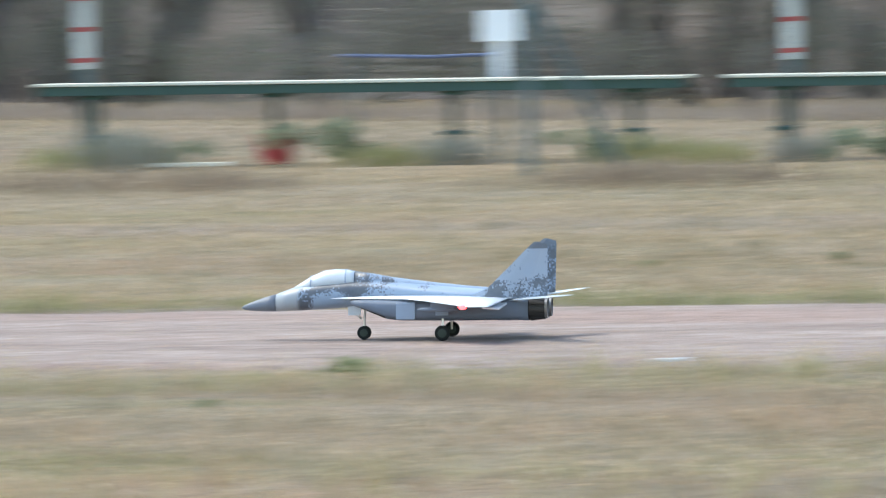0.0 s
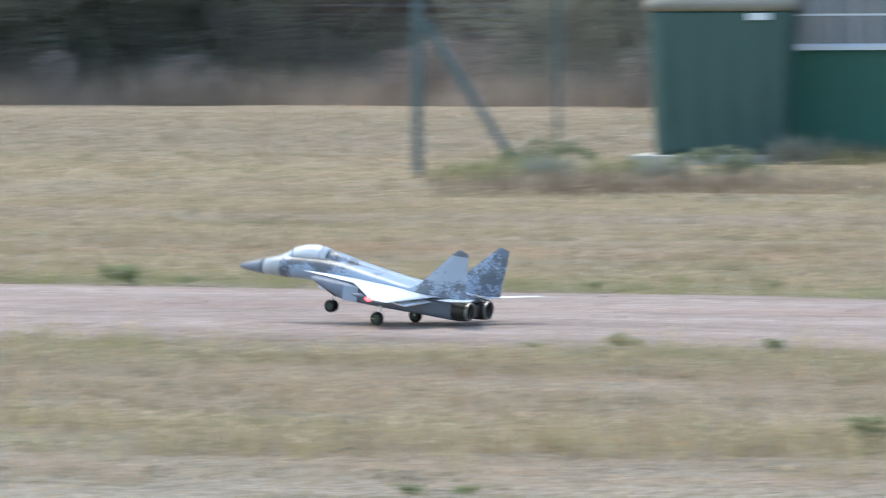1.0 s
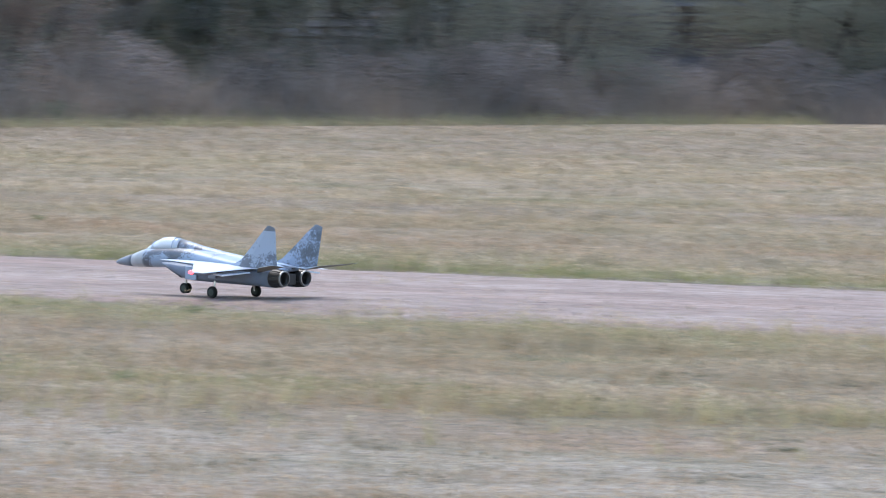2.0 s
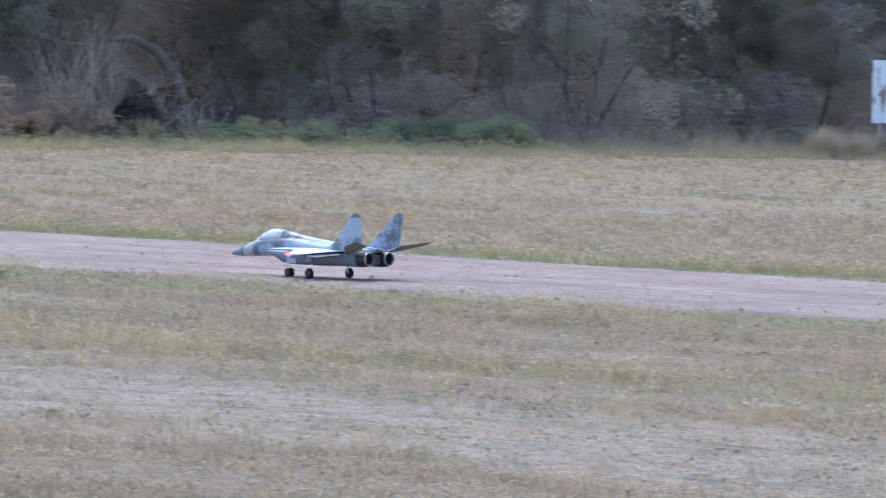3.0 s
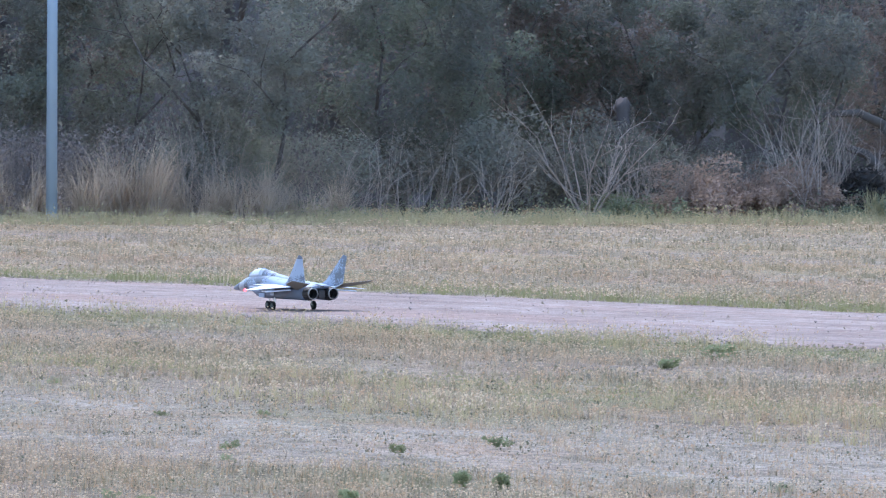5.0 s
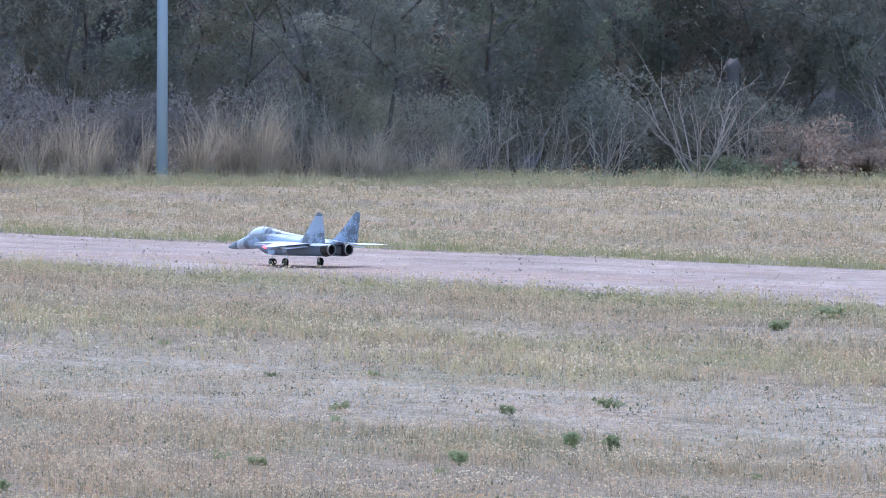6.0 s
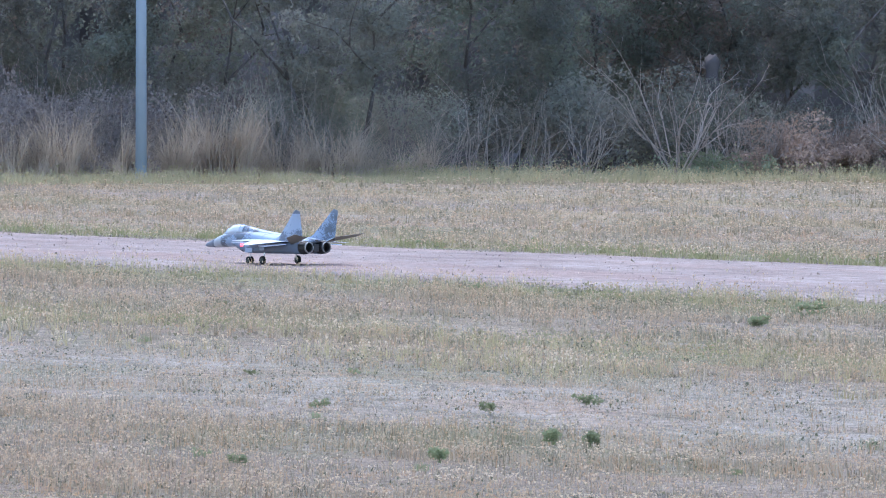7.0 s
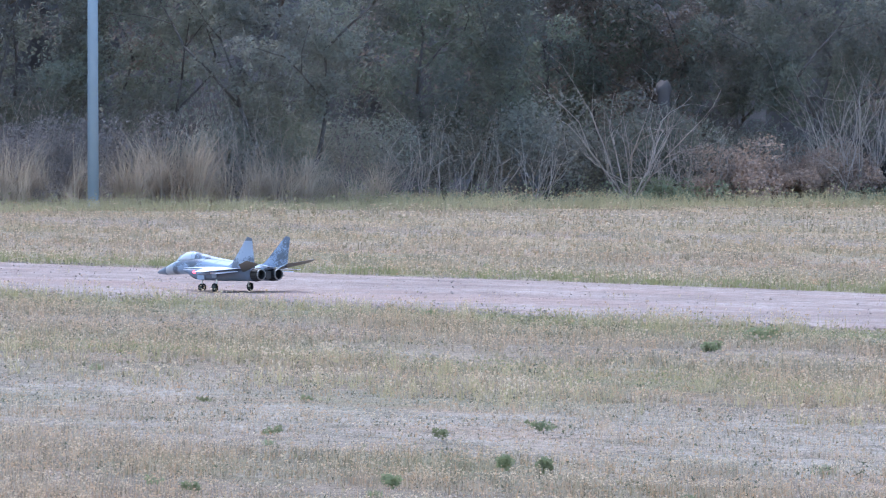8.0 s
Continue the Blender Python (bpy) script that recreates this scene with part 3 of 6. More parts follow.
def grass():
    specks("near_turf", sector(11, 20, 210, 0, 61), 9, 0.04, 0.0036, 0.03, "short dry turf of straw, seed heads and green")
    specks("middle_turf", off_strip(sector(20, 36, 110, 0, 61), 0.0), 6, 0.05, 0.0058, 0.04, "short dry yellow and pinkish turf beside the bare strip")
    specks("field_turf", off_strip(sector(36, 62, 45), 0.01), 3, 0.05, 0.012, 0.05, "dry straw-coloured turf beyond the strip", "grass_far")
    specks("far_turf", sector(62, 118, 9), 3, 0.05, 0.018, 0.1, "pale dry turf before the trees", "grass_far")
    specks("field_weeds", off_strip(sector(36, 62, 5), 0.01), 5, 0.05, 0.009, 0.09, "scattered low weeds in the dry turf beyond the strip")
    # standing tufts, band by band away from the camera
    tufts("near_grass", meadow(9.5, 16.4, 200, 0.35, -0.1), 7, 0.038, 0.0046, "short seeding tufts of dry grass, straw and rust coloured")
    tufts("trodden_grass", meadow(16.4, 19.4, 110, 0.3, 0.25), 6, 0.028, 0.0045, "sparse tufts in the pale trodden grass")
    tufts("middle_grass", meadow(19.7, 26.7, 95, 0.25, 0.05), 8, 0.052, 0.0050, "dense yellow seeding grass before the strip")
    tufts("step_grass", meadow(19.6, 21.2, 45, 0.3, 0.15), 10, 0.075, 0.006, "taller yellow-green grass beside the trodden grass", "verge")
    tufts("verge_grass", meadow(25.9, 27.0, 45, 0.2, 0.1, 0.012), 9, 0.085, 0.006, "yellow-green seeding grass along the strip's edge", "verge", 0.04, 0.6)
    tufts("far_verge_grass", meadow(33.0, 33.7, 40, 0.15, 0.05), 9, 0.085, 0.009, "green-tinged grass along the strip's far edge", "tuft", 0.05)
    tufts("field_grass", meadow(33.2, 48, 22, 0.3, 0.1), 8, 0.065, 0.010, "dry straw-coloured tufts beyond the strip", "grass_far", 0.05)
    tufts("far_grass", meadow(48, 98, 4, 0.3, 0.1), 6, 0.09, 0.018, "pale seeding tufts in the far field", "grass_far", 0.08)
    p = np.stack((rng.uniform(-62, 3, 26000), rng.uniform(27.2, 32.9, 26000)), 1)
    specks("strip_clods", p, 3, 0.014, 0.0085, 0.06, "small clods and chippings on the bare strip", "clod")
    p = np.stack((rng.uniform(-62, 3, 9000), rng.uniform(27.2, 32.9, 9000)), 1)
    specks("strip_straw", p[patchiness(p, 0.7, 1.9, 8.0) > -0.1], 4, 0.012, 0.0095, 0.08, "trampled reddish-brown straw on the bare strip", "rustleaf")
    # single dry stalks that have come up in the bare earth
    p = off_strip(np.stack((rng.uniform(-60, 2, 900), rng.uniform(27.2, 32.8, 900)), 1), 1.0)
    tufts("strip_stalks", p[patchiness(p, 0.8, 2.0, 2.0) > 0.2], 4, 0.05, 0.006, "thin dry stalks in the bare earth", "verge")
    # dark flecks of low weeds in the short grass
    p = np.concatenate((meadow(9.5, 26.8, 9, 0.2, 0.05), meadow(33.2, 60, 0.9, 0.2, 0.15)))
    specks("dark_weeds", p, 13, 0.035, 0.0065, 0.05, "dark flecks of low weeds in the short dry grass", "fleck")
    # green tufts gathered in patches along both edges of the strip and in a greener band nearer by
    x = rng.uniform(-70, 2, 10500)
    y = np.choose(rng.integers(0, 3, len(x)), [26.6 + rng.normal(0, 0.3, len(x)), 33.3 + rng.normal(0, 0.25, len(x)), 21.3 + rng.normal(0, 0.3, len(x))])
    y += np.where(y > 25, 0.012 * np.clip(-x - 28, 0, None), 0)
    p = np.stack((x, y), 1)
    p = p[patchiness(p, 0.9, 0.7, 5.0) > 0.05]
    specks("green_tufts", p, 16, 0.06, 0.0065, 0.07, "patches of low green and yellow weeds along the strip", "tuft")


# ---- the wood ----
TREELINE = [(70, 78), (25, 84), (-3, 90), (-19, 103), (-42, 111), (-64, 117), (-80, 108), (-80.5, 88), (-79.5, 74), (-82, 62.5), (-85, 51), (-90, 36), (-100, 10)]


def along(line, gap, back=0.0, jitter=0.0, seed=1):
    """Places along a line of points, moved back from it, with the way along it."""
    r = random.Random(seed)
    out = []
    for (x0, y0), (x1, y1) in zip(line, line[1:]):
        d = math.hypot(x1 - x0, y1 - y0)
        for k in range(max(1, int(d / gap))):
            f = (k + r.uniform(-0.3, 0.3)) * gap / d
            ux, uy = (x1 - x0) / d, (y1 - y0) / d
            b = back + r.uniform(-jitter, jitter)
            out.append((x0 + (x1 - x0) * f + uy * b, y0 + (y1 - y0) * f - ux * b))
    return out


def leaf_cloud(rnd, centers, radii, per, size, squash=0.75):
    """Small leaf triangles gathered round clump centres, denser near their skins."""
    vs = []
    for k, (c, rad) in enumerate(zip(centers, radii)):
        n = int((per[k] if isinstance(per, list) else per) * rad ** 1.6)
        d = rnd.normal(size=(n, 3))
        d /= np.linalg.norm(d, axis=1)[:, None]
        q = np.asarray(c) + d * (rad * rnd.uniform(0.45, 1.05, n) ** 0.6)[:, None] * (1, 1, squash)
        u = rnd.normal(size=(n, 3))
        u /= np.linalg.norm(u, axis=1)[:, None]
        w = np.cross(u, rnd.normal(size=(n, 3)))
        w /= np.linalg.norm(w, axis=1)[:, None]
        s = size * rnd.uniform(0.6, 1.5, n)[:, None]
        vs.append(np.stack((q - w * s * 0.5, q + w * s * 0.5, q + u * s * 1.7), 1))
    v = np.concatenate(vs)
    return v.reshape(-1, 3), np.arange(len(v) * 3).reshape(-1, 3)


def masses(rnd, centers, radii, squash=0.75, share=0.8):
    """Uneven rounded inner masses of foliage, one for each clump."""
    ball = bmesh.new()
    bmesh.ops.create_icosphere(ball, subdivisions=2, radius=1.0)
    p = np.array([v.co[:] for v in ball.verts])
    f = np.array([[v.index for v in q.verts] for q in ball.faces])
    ball.free()
    vs, ts = [], []
    for k, (c, rad) in enumerate(zip(centers, radii)):
        wob = 1 + rnd.normal(0, 0.13, len(p))[:, None]
        vs.append(np.asarray(c) + p * wob * (rad * share) * (1, 1, squash))
        ts.append(f + k * len(p))
    return np.concatenate(vs), np.concatenate(ts)


def joined(a, b):
    return np.concatenate((a[0], b[0])), np.concatenate((a[1], b[1] + len(a[0])))


def limb(bm, p, way, length, r, rnd, depth):
    """A crooked tapered branch with smaller ones."""
    tips = []
    q = Vector(p)
    way = Vector(way).normalized()
    for k in range(3):
        nxt = q + way * (length / 3)
        rod(bm, q, nxt, r * (1 - 0.22 * k), r * (1 - 0.22 * (k + 1)), 7)
        q = nxt
        way = (way + Vector((rnd.normal(0, 0.22), rnd.normal(0, 0.22), rnd.normal(0.05, 0.15)))).normalized()
        if depth and k:
            w2 = (way + Vector((rnd.normal(0, 0.7), rnd.normal(0, 0.7), rnd.normal(0.1, 0.4)))).normalized()
            tips += limb(bm, q, w2, length * 0.62, r * 0.5, rnd, depth - 1)
    tips.append(q)
    return tips


def tree(name, label, seed, height, leaf, low=0.9, trunks=2, leaves=1000):
    rnd = np.random.default_rng(seed)
    top = empty(name)
    bm, tips = bmesh.new(), []
    for k in range(trunks):
        a = rnd.uniform(0, 6.28)
        tips += limb(bm, (rnd.normal(0, 0.12), rnd.normal(0, 0.12), -0.1), (0.35 * math.cos(a), 0.35 * math.sin(a), 1), height * 0.62, 0.075, rnd, 2)
    part("trunk", bm, "bark", top, smooth=True)
    centers = [tuple(t + Vector(rnd.normal(0, 0.3, 3))) for t in tips]
    for k in range(26):
        a, rr, z = rnd.uniform(0, 6.28), height * 0.40 * math.sqrt(rnd.random()), low + (height - low) * rnd.random() ** 1.5
        rr *= 1.0 if z < height * 0.6 else 0.7
        centers.append((rr * math.cos(a), rr * math.sin(a), z))
    radii = rnd.uniform(0.45, 1.05, len(centers))
    v, t = leaf_cloud(rnd, centers, radii, [leaves * (1.0 if c[2] < 4.3 else 0.35) for c in centers], 0.037)
    crown = new("crown", soup("crown", v, t, leaf))
    crown.parent = top
    return tagged(top, label, "tree", "trees of the wood edge")


def shrub(name, label, seed, height, width, stems, material, thick=0.012, group="dry shrubs", fork=3, category="shrub", fan=0.45):
    """Bare forking twigs that rise from one root."""
    rnd = np.random.default_rng(seed)
    V, T = [], []

    def stick(a, b, r0, r1):
        w = np.cross(b - a, (0.3, 0.2, 1.0))
        w = w / (np.linalg.norm(w) + 1e-9)
        u = np.cross(b - a, w)
        u = u / (np.linalg.norm(u) + 1e-9)
        n = len(V)
        for c, r in ((a, r0), (b, r1)):
            for k in range(3):
                an = 2.094 * k
                V.append(c + (w * math.cos(an) + u * math.sin(an)) * r)
        for k in range(3):
            j = (k + 1) % 3
            T.extend(((n + k, n + j, n + 3 + j), (n + k, n + 3 + j, n + 3 + k)))

    def grow(p, way, length, r, depth):
        for k in range(3):
            q = p + way * length / 3
            stick(p, q, r, r * 0.8)
            p, r = q, r * 0.8
            way = way + rnd.normal(0, 0.16, 3)
            way = way / np.linalg.norm(way)
            if depth:
                w2 = way + rnd.normal(0, 0.5, 3) + (0, 0, 0.15)
                grow(p, w2 / np.linalg.norm(w2), length * 0.55, r * 0.65, depth - 1)

    for k in range(stems):
        way = np.array((rnd.normal(0, fan), rnd.normal(0, fan), 1.0))
        grow(np.array((rnd.normal(0, width * 0.22), rnd.normal(0, width * 0.22), -0.05)), way / np.linalg.norm(way), height * rnd.uniform(0.5, 1.0), thick, fork - 1)
    ob = new(name, soup(name, np.array(V), np.array(T), material))
    return tagged(ob, label, category, group)


def clump(name, label, seed, height, width, count, material, blade=0.02, group="tall dry grasses", droop=0.5, category="grass"):
    """A fountain of long bent blades, three pieces each."""
    rnd = np.random.default_rng(seed)
    a = rnd.uniform(0, 2 * math.pi, count)
    out = np.abs(rnd.normal(0, droop, count))
    h = height * rnd.uniform(0.45, 1.05, count)
    p0 = np.c_[rnd.normal(0, width * 0.25, (count, 2)), np.full(count, -0.05)]
    d = np.c_[np.cos(a), np.sin(a), np.zeros(count)]
    up = np.array((0, 0, 1.0))
    p1 = p0 + d * (out * h * 0.30)[:, None] + up * (h * (0.62 - 0.12 * np.minimum(out, 1.5)))[:, None]
    p2 = p0 + d * (out * h * 0.75)[:, None] + up * (h * (1 - 0.35 * np.minimum(out, 1.5)))[:, None]
    b = rnd.uniform(0, 6.28, count)
    side = np.c_[np.cos(b), np.sin(b), np.zeros(count)] * blade * 0.5
    v = np.stack((p0 - side, p0 + side, p1 - side * 0.8, p1 + side * 0.8, p2), 1).reshape(-1, 3)
    k = np.arange(count) * 5
    t = np.concatenate((np.stack((k, k + 1, k + 3), 1), np.stack((k, k + 3, k + 2), 1), np.stack((k + 2, k + 3, k + 4), 1)))
    ob = new(name, soup(name, v, t, material))
    return tagged(ob, label, category, group)


def bush(name, label, seed, height, width, material, per=900, size=0.04, group="bushes", category="bush", solid=False):
    rnd = np.random.default_rng(seed)
    n = 14
    c = np.c_[rnd.normal(0, width * 0.28, (n, 2)), rnd.uniform(0.1, 0.75, n) * height]
    radii = rnd.uniform(0.18, 0.34, n) * height
    v, t = leaf_cloud(rnd, c, radii, per / max(0.15, height) ** 1.6, size, 0.9)
    if solid:
        v, t = joined((v, t), masses(rnd, c, radii, 0.9, 0.7))
    v[:, 2] = np.maximum(v[:, 2], -0.03)
    return tagged(new(name, soup(name, v, t, material)), label, category, group)


def scatter(kinds, spots, seed, lo=0.8, hi=1.25):
    """Puts the made things at the first spots and copies at the rest."""
    r = random.Random(seed)
    fresh = list(kinds)
    for x, y in spots:
        m = pose(x, y, 0, 0, 0, r.uniform(0, 360))
        s = r.uniform(lo, hi)
        if fresh:
            ob = fresh.pop(0)
            ob.matrix_world = m @ Matrix.Diagonal((s, s, s, 1))
        else:
            ob = copy_thing(r.choice(kinds), m)
            ob.scale = (s, s, s * r.uniform(0.9, 1.1))


def on_line(az, back=0.0):
    """The place at which the direction az (degrees from +y towards -x) meets the wood's edge, moved back along it."""
    dx, dy = -math.sin(radians(az)), math.cos(radians(az))
    for (x0, y0), (x1, y1) in zip(TREELINE, TREELINE[1:]):
        det = (x1 - x0) * -dy + dx * (y1 - y0)
        f = (-x0 * -dy + dx * -y0) / det
        if 0 <= f <= 1:
            r = (x0 + (x1 - x0) * f) * dx + (y0 + (y1 - y0) * f) * dy + back
            return dx * r, dy * r
    return dx * 90, dy * 90


def belt(a0, a1, n, back, jitter, seed):
    """n places at the wood's edge between two directions."""
    r = random.Random(seed)
    return [on_line(r.uniform(a0, a1), back + r.uniform(-jitter, jitter)) for k in range(n)]


def in_view(spots):
    return [(x, y) for x, y in spots if -6 < math.degrees(math.atan2(-x, y)) < 65]


def crowned(name, label, seed, leaf, spread, low, high, leaves=26000, stems=2):
    """A tree whose crown is a dome of many small leaf clumps over crooked stems; open below."""
    rnd = np.random.default_rng(seed)
    top = empty(name)
    bm, tips = bmesh.new(), []
    for k in range(stems):
        a = 2 * math.pi * (k + rnd.uniform(0, 0.6)) / stems
        tips += limb(bm, (0.1 * math.cos(a), 0.1 * math.sin(a), -0.1), (0.42 * math.cos(a), 0.42 * math.sin(a), 1), high * 0.55, 0.05, rnd, 2)
    part("trunk", bm, "bark", top, smooth=True)
    n = int(15 * spread * (high - low))
    d = rnd.normal(size=(n, 3))
    d /= np.linalg.norm(d, axis=1)[:, None]
    lump = 1 + 0.22 * np.sin(3.1 * d[:, 0] + seed) * np.sin(2.7 * d[:, 2] + 1.3 * seed) + rnd.normal(0, 0.10, n)
    c = d * lump[:, None] * (spread, spread, (high - low) / 2) * rnd.uniform(0.72, 1.0, n)[:, None]
    c[:, 2] += (high + low) / 2
    c = np.concatenate((c, [tuple(t) for t in tips if low - 0.2 < t.z < high]))
    radii = rnd.uniform(0.16, 0.40, len(c))
    share = leaves / float(np.sum(radii ** 1.6))
    v, t = leaf_cloud(rnd, list(c), list(radii), share, 0.034, 0.8)
    # fine shoots that stand out of the outline and hang below it
    m = leaves // 12
    q = c[rnd.integers(0, len(c), m)] + rnd.normal(0, 0.24, (m, 3)) - (0, 0, 0.05)
    u = rnd.normal(size=(m, 3)) + (0, 0, -0.6)
    u /= np.linalg.norm(u, axis=1)[:, None]
    w = np.cross(u, rnd.normal(size=(m, 3))) * 0.012
    v2 = np.stack((q - w, q + w, q + u * 0.10), 1).reshape(-1, 3)
    v, t = joined((v, t), (v2, np.arange(len(v2)).reshape(-1, 3)))
    crown = new("crown", soup("crown", v, t, leaf))
    crown.parent = top
    return tagged(top, label, "tree", "trees of the wood edge")


def woods():
    olive = [tree("tree", "olive-green low-branched tree at the wood edge", 11, 6.0, "leaf", 0.3, 2), tree("tree", "olive-green low-branched tree at the wood edge", 12, 6.6, "leaf", 0.5, 3),
             tree("tree", "grey-green willow-like tree with thin pale stems", 13, 6.0, "leaf_grey", 0.6, 3), tree("tree", "grey-green willow-like tree with thin pale stems", 14, 5.4, "leaf_grey", 0.3, 2)]
    generic = [p for p in in_view(along(TREELINE, 3.7, 3.6, 1.2, 5)) if math.degrees(math.atan2(-p[0], p[1])) < 43.6]
    east = [p for p in generic if math.degrees(math.atan2(-p[0], p[1])) < 16]
    scatter(olive, [p for p in generic if p not in east] + belt(29, 40, 14, 4.0, 1.5, 7) + belt(25, 32, 9, 2.6, 1.0, 17), 6)
    for k, (x, y) in enumerate(east):
        copy_thing(olive[k % 2], pose(x, y, 0, 0, 0, 77.0 * k))
    # the edge trees that stand free, each with its own crown: direction, distance behind the edge, kind, size, turn
    grey, green = "grey-green willow-like tree with a rounded crown", "dark olive-green tree with a dense rounded crown"
    kinds = [crowned("tree", grey, 211, "leaf_grey", 1.25, 0.9, 5.0), crowned("tree", green, 212, "leaf", 1.6, 0.7, 5.4, 30000), crowned("tree", green, 213, "leaf", 1.25, 1.2, 4.8, 24000, 3),
             crowned("tree", "grey-green young tree with an open crown on pale stems", 214, "leaf_grey", 1.0, 1.2, 4.2, 12000, 3), crowned("tree", "half-withered brown-leaved tree in the wood", 215, "leaf_brown", 1.3, 0.8, 5.0, 15000, 2)]
    plan = [(56.55, 1.3, 0, 1.0, 0), (55.05, 2.6, 1, 1.0, 0), (51.75, 2.0, 2, 1.0, 0), (46.95, 1.0, 3, 1.0, 0), (53.5, 5.0, 4, 1.0, 0),
            (59.0, 3.0, 1, 1.05, 70), (57.95, 3.4, 0, 0.9, 140), (60.4, 2.4, 0, 1.05, 30), (61.8, 3.0, 2, 1.1, 80), (49.0, 2.0, 2, 1.1, 200), (49.9, 3.6, 1, 0.9, 160), (48.0, 4.4, 4, 1.0, 90),
            (47.6, 2.2, 0, 0.55, 250), (46.0, 3.4, 1, 0.9, 300), (44.95, 1.4, 0, 1.05, 210), (44.0, 3.0, 1, 0.9, 20), (52.9, 4.2, 2, 0.9, 120), (50.7, 4.6, 4, 1.1, 220), (54.2, 5.6, 1, 1.0, 240), (45.4, 4.0, 4, 1.0, 10),
            (42.9, 2.6, 4, 0.9, 55), (41.2, 2.0, 2, 1.0, 330), (39.9, 2.4, 0, 0.95, 95), (42.0, 4.2, 1, 1.0, 15)]
    used = set()
    for az, back, k, size, turn in plan:
        x, y = on_line(az, back)
        m = pose(x, y, 0, 0, 0, turn)
        if k in used:
            ob = copy_thing(kinds[k], m)
        else:
            ob = kinds[k]
            ob.matrix_world = m
        ob.scale = (size, size, 0.5 + size / 2)
        used.add(k)
    back = [tree("tree", "dark dense tree deep in the wood", 15, 7.5, "leaf", 0.3, 2, 340), tree("tree", "dark dense tree deep in the wood", 16, 8.0, "leaf_brown", 0.5, 2, 340)]
    scatter(back, in_view(along(TREELINE, 4.5, 8.0, 1.5, 8)), 9)
    # the depth of the wood behind the first trees, and an unseen leaf layer shading it
    rnd = np.random.default_rng(4)
    spots = in_view(along(TREELINE, 1.5, 13.0, 2.0, 10))
    c = [(x + rnd.normal(0, 0.8), y + rnd.normal(0, 0.8), rnd.uniform(0.2, 5.0)) for x, y in spots for k in range(6)]
    size = rnd.uniform(0.9, 1.7, len(c))
    v, t = leaf_cloud(rnd, c, size, 380, 0.038)
    tagged(new("far_wood", soup("far_wood", v, t, "leaf")), "dark depth of the wood behind the edge trees", "wood", kind="stuff")
    # large leaves added above the view, only to keep light from the depth
    c = [(x + rnd.normal(0, 1.0), y + rnd.normal(0, 1.0), rnd.uniform(5.8, 8.5)) for d in (9.5, 13.0) for x, y in along(TREELINE, 1.6, d, 1.2, 12) for k in range(2)]
    v, t = leaf_cloud(rnd, c, rnd.uniform(1.0, 1.8, len(c)), 15, 0.26)
    tagged(new("leaf_roof", soup("leaf_roof", v, t, "leaf")), "unseen leaf layer added over the wood to shade its depth", "wood", kind="stuff")
    # added unbroken bumpy sheet that closes the view between the stems
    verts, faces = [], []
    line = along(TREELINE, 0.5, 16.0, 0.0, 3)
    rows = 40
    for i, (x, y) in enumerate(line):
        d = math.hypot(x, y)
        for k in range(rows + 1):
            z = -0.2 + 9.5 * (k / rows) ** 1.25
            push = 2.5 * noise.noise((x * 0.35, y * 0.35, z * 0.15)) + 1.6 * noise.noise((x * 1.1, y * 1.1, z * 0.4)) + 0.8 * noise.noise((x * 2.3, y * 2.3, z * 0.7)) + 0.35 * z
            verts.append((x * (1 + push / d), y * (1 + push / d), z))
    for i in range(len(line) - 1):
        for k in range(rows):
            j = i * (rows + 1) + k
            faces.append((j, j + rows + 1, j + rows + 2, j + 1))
    tagged(new("backdrop", mesh_of("backdrop", verts, faces, "thicket")), "bumpy backdrop sheet added behind the wood, in the tone of its dim depth", "thicket", kind="structure")


def fountain(name, label, seed, height, base, count, material="reed", blade=0.016, arch=1.0, group="tall dry grasses"):
    """A tussock of long blades that rise together and arch outwards, five pieces each."""
    rnd = np.random.default_rng(seed)
    knots = rnd.normal(0, base * 1.6, (9, 2))
    own = rnd.integers(0, 9, count)
    a = np.arctan2(knots[own, 1], knots[own, 0]) + rnd.normal(0, 0.9, count)
    d = np.c_[np.cos(a), np.sin(a), np.zeros(count)]
    h = height * rnd.uniform(0.7, 1.1, 9)[own] * rnd.uniform(0.4, 1.05, count) ** 0.8
    tilt = np.abs(rnd.normal(0.10, 0.26, count))
    bend = np.abs(rnd.normal(0, 0.7, count)) * arch + np.where(rnd.random(count) < 0.15, 1.3, 0.1)
    p = np.c_[knots[own] + rnd.normal(0, 0.05, (count, 2)), np.full(count, -0.05)]
    b = rnd.uniform(0, 6.28, count)
    side = np.c_[np.cos(b), np.sin(b), np.zeros(count)] * blade * 0.5
    rows = []
    for k in range(5):
        rows += [p - side * (1 - 0.2 * k), p + side * (1 - 0.2 * k)]
        ang = tilt + bend * (k / 3.2) ** 2
        p = p + (d * np.sin(ang)[:, None] + np.array((0, 0, 1.0)) * np.cos(ang)[:, None]) * (h / 4.6)[:, None]
    rows.append(p)
    v = np.stack(rows, 1).reshape(-1, 3)
    v[:, 2] = np.maximum(v[:, 2], -0.05)
    i = np.arange(count) * 11
    t = []
    for k in range(4):
        j = i + 2 * k
        t += [np.stack((j, j + 1, j + 3), 1), np.stack((j, j + 3, j + 2), 1)]
    t.append(np.stack((i + 8, i + 9, i + 10), 1))
    return tagged(new(name, soup(name, v, np.concatenate(t), material)), label, "grass", group)


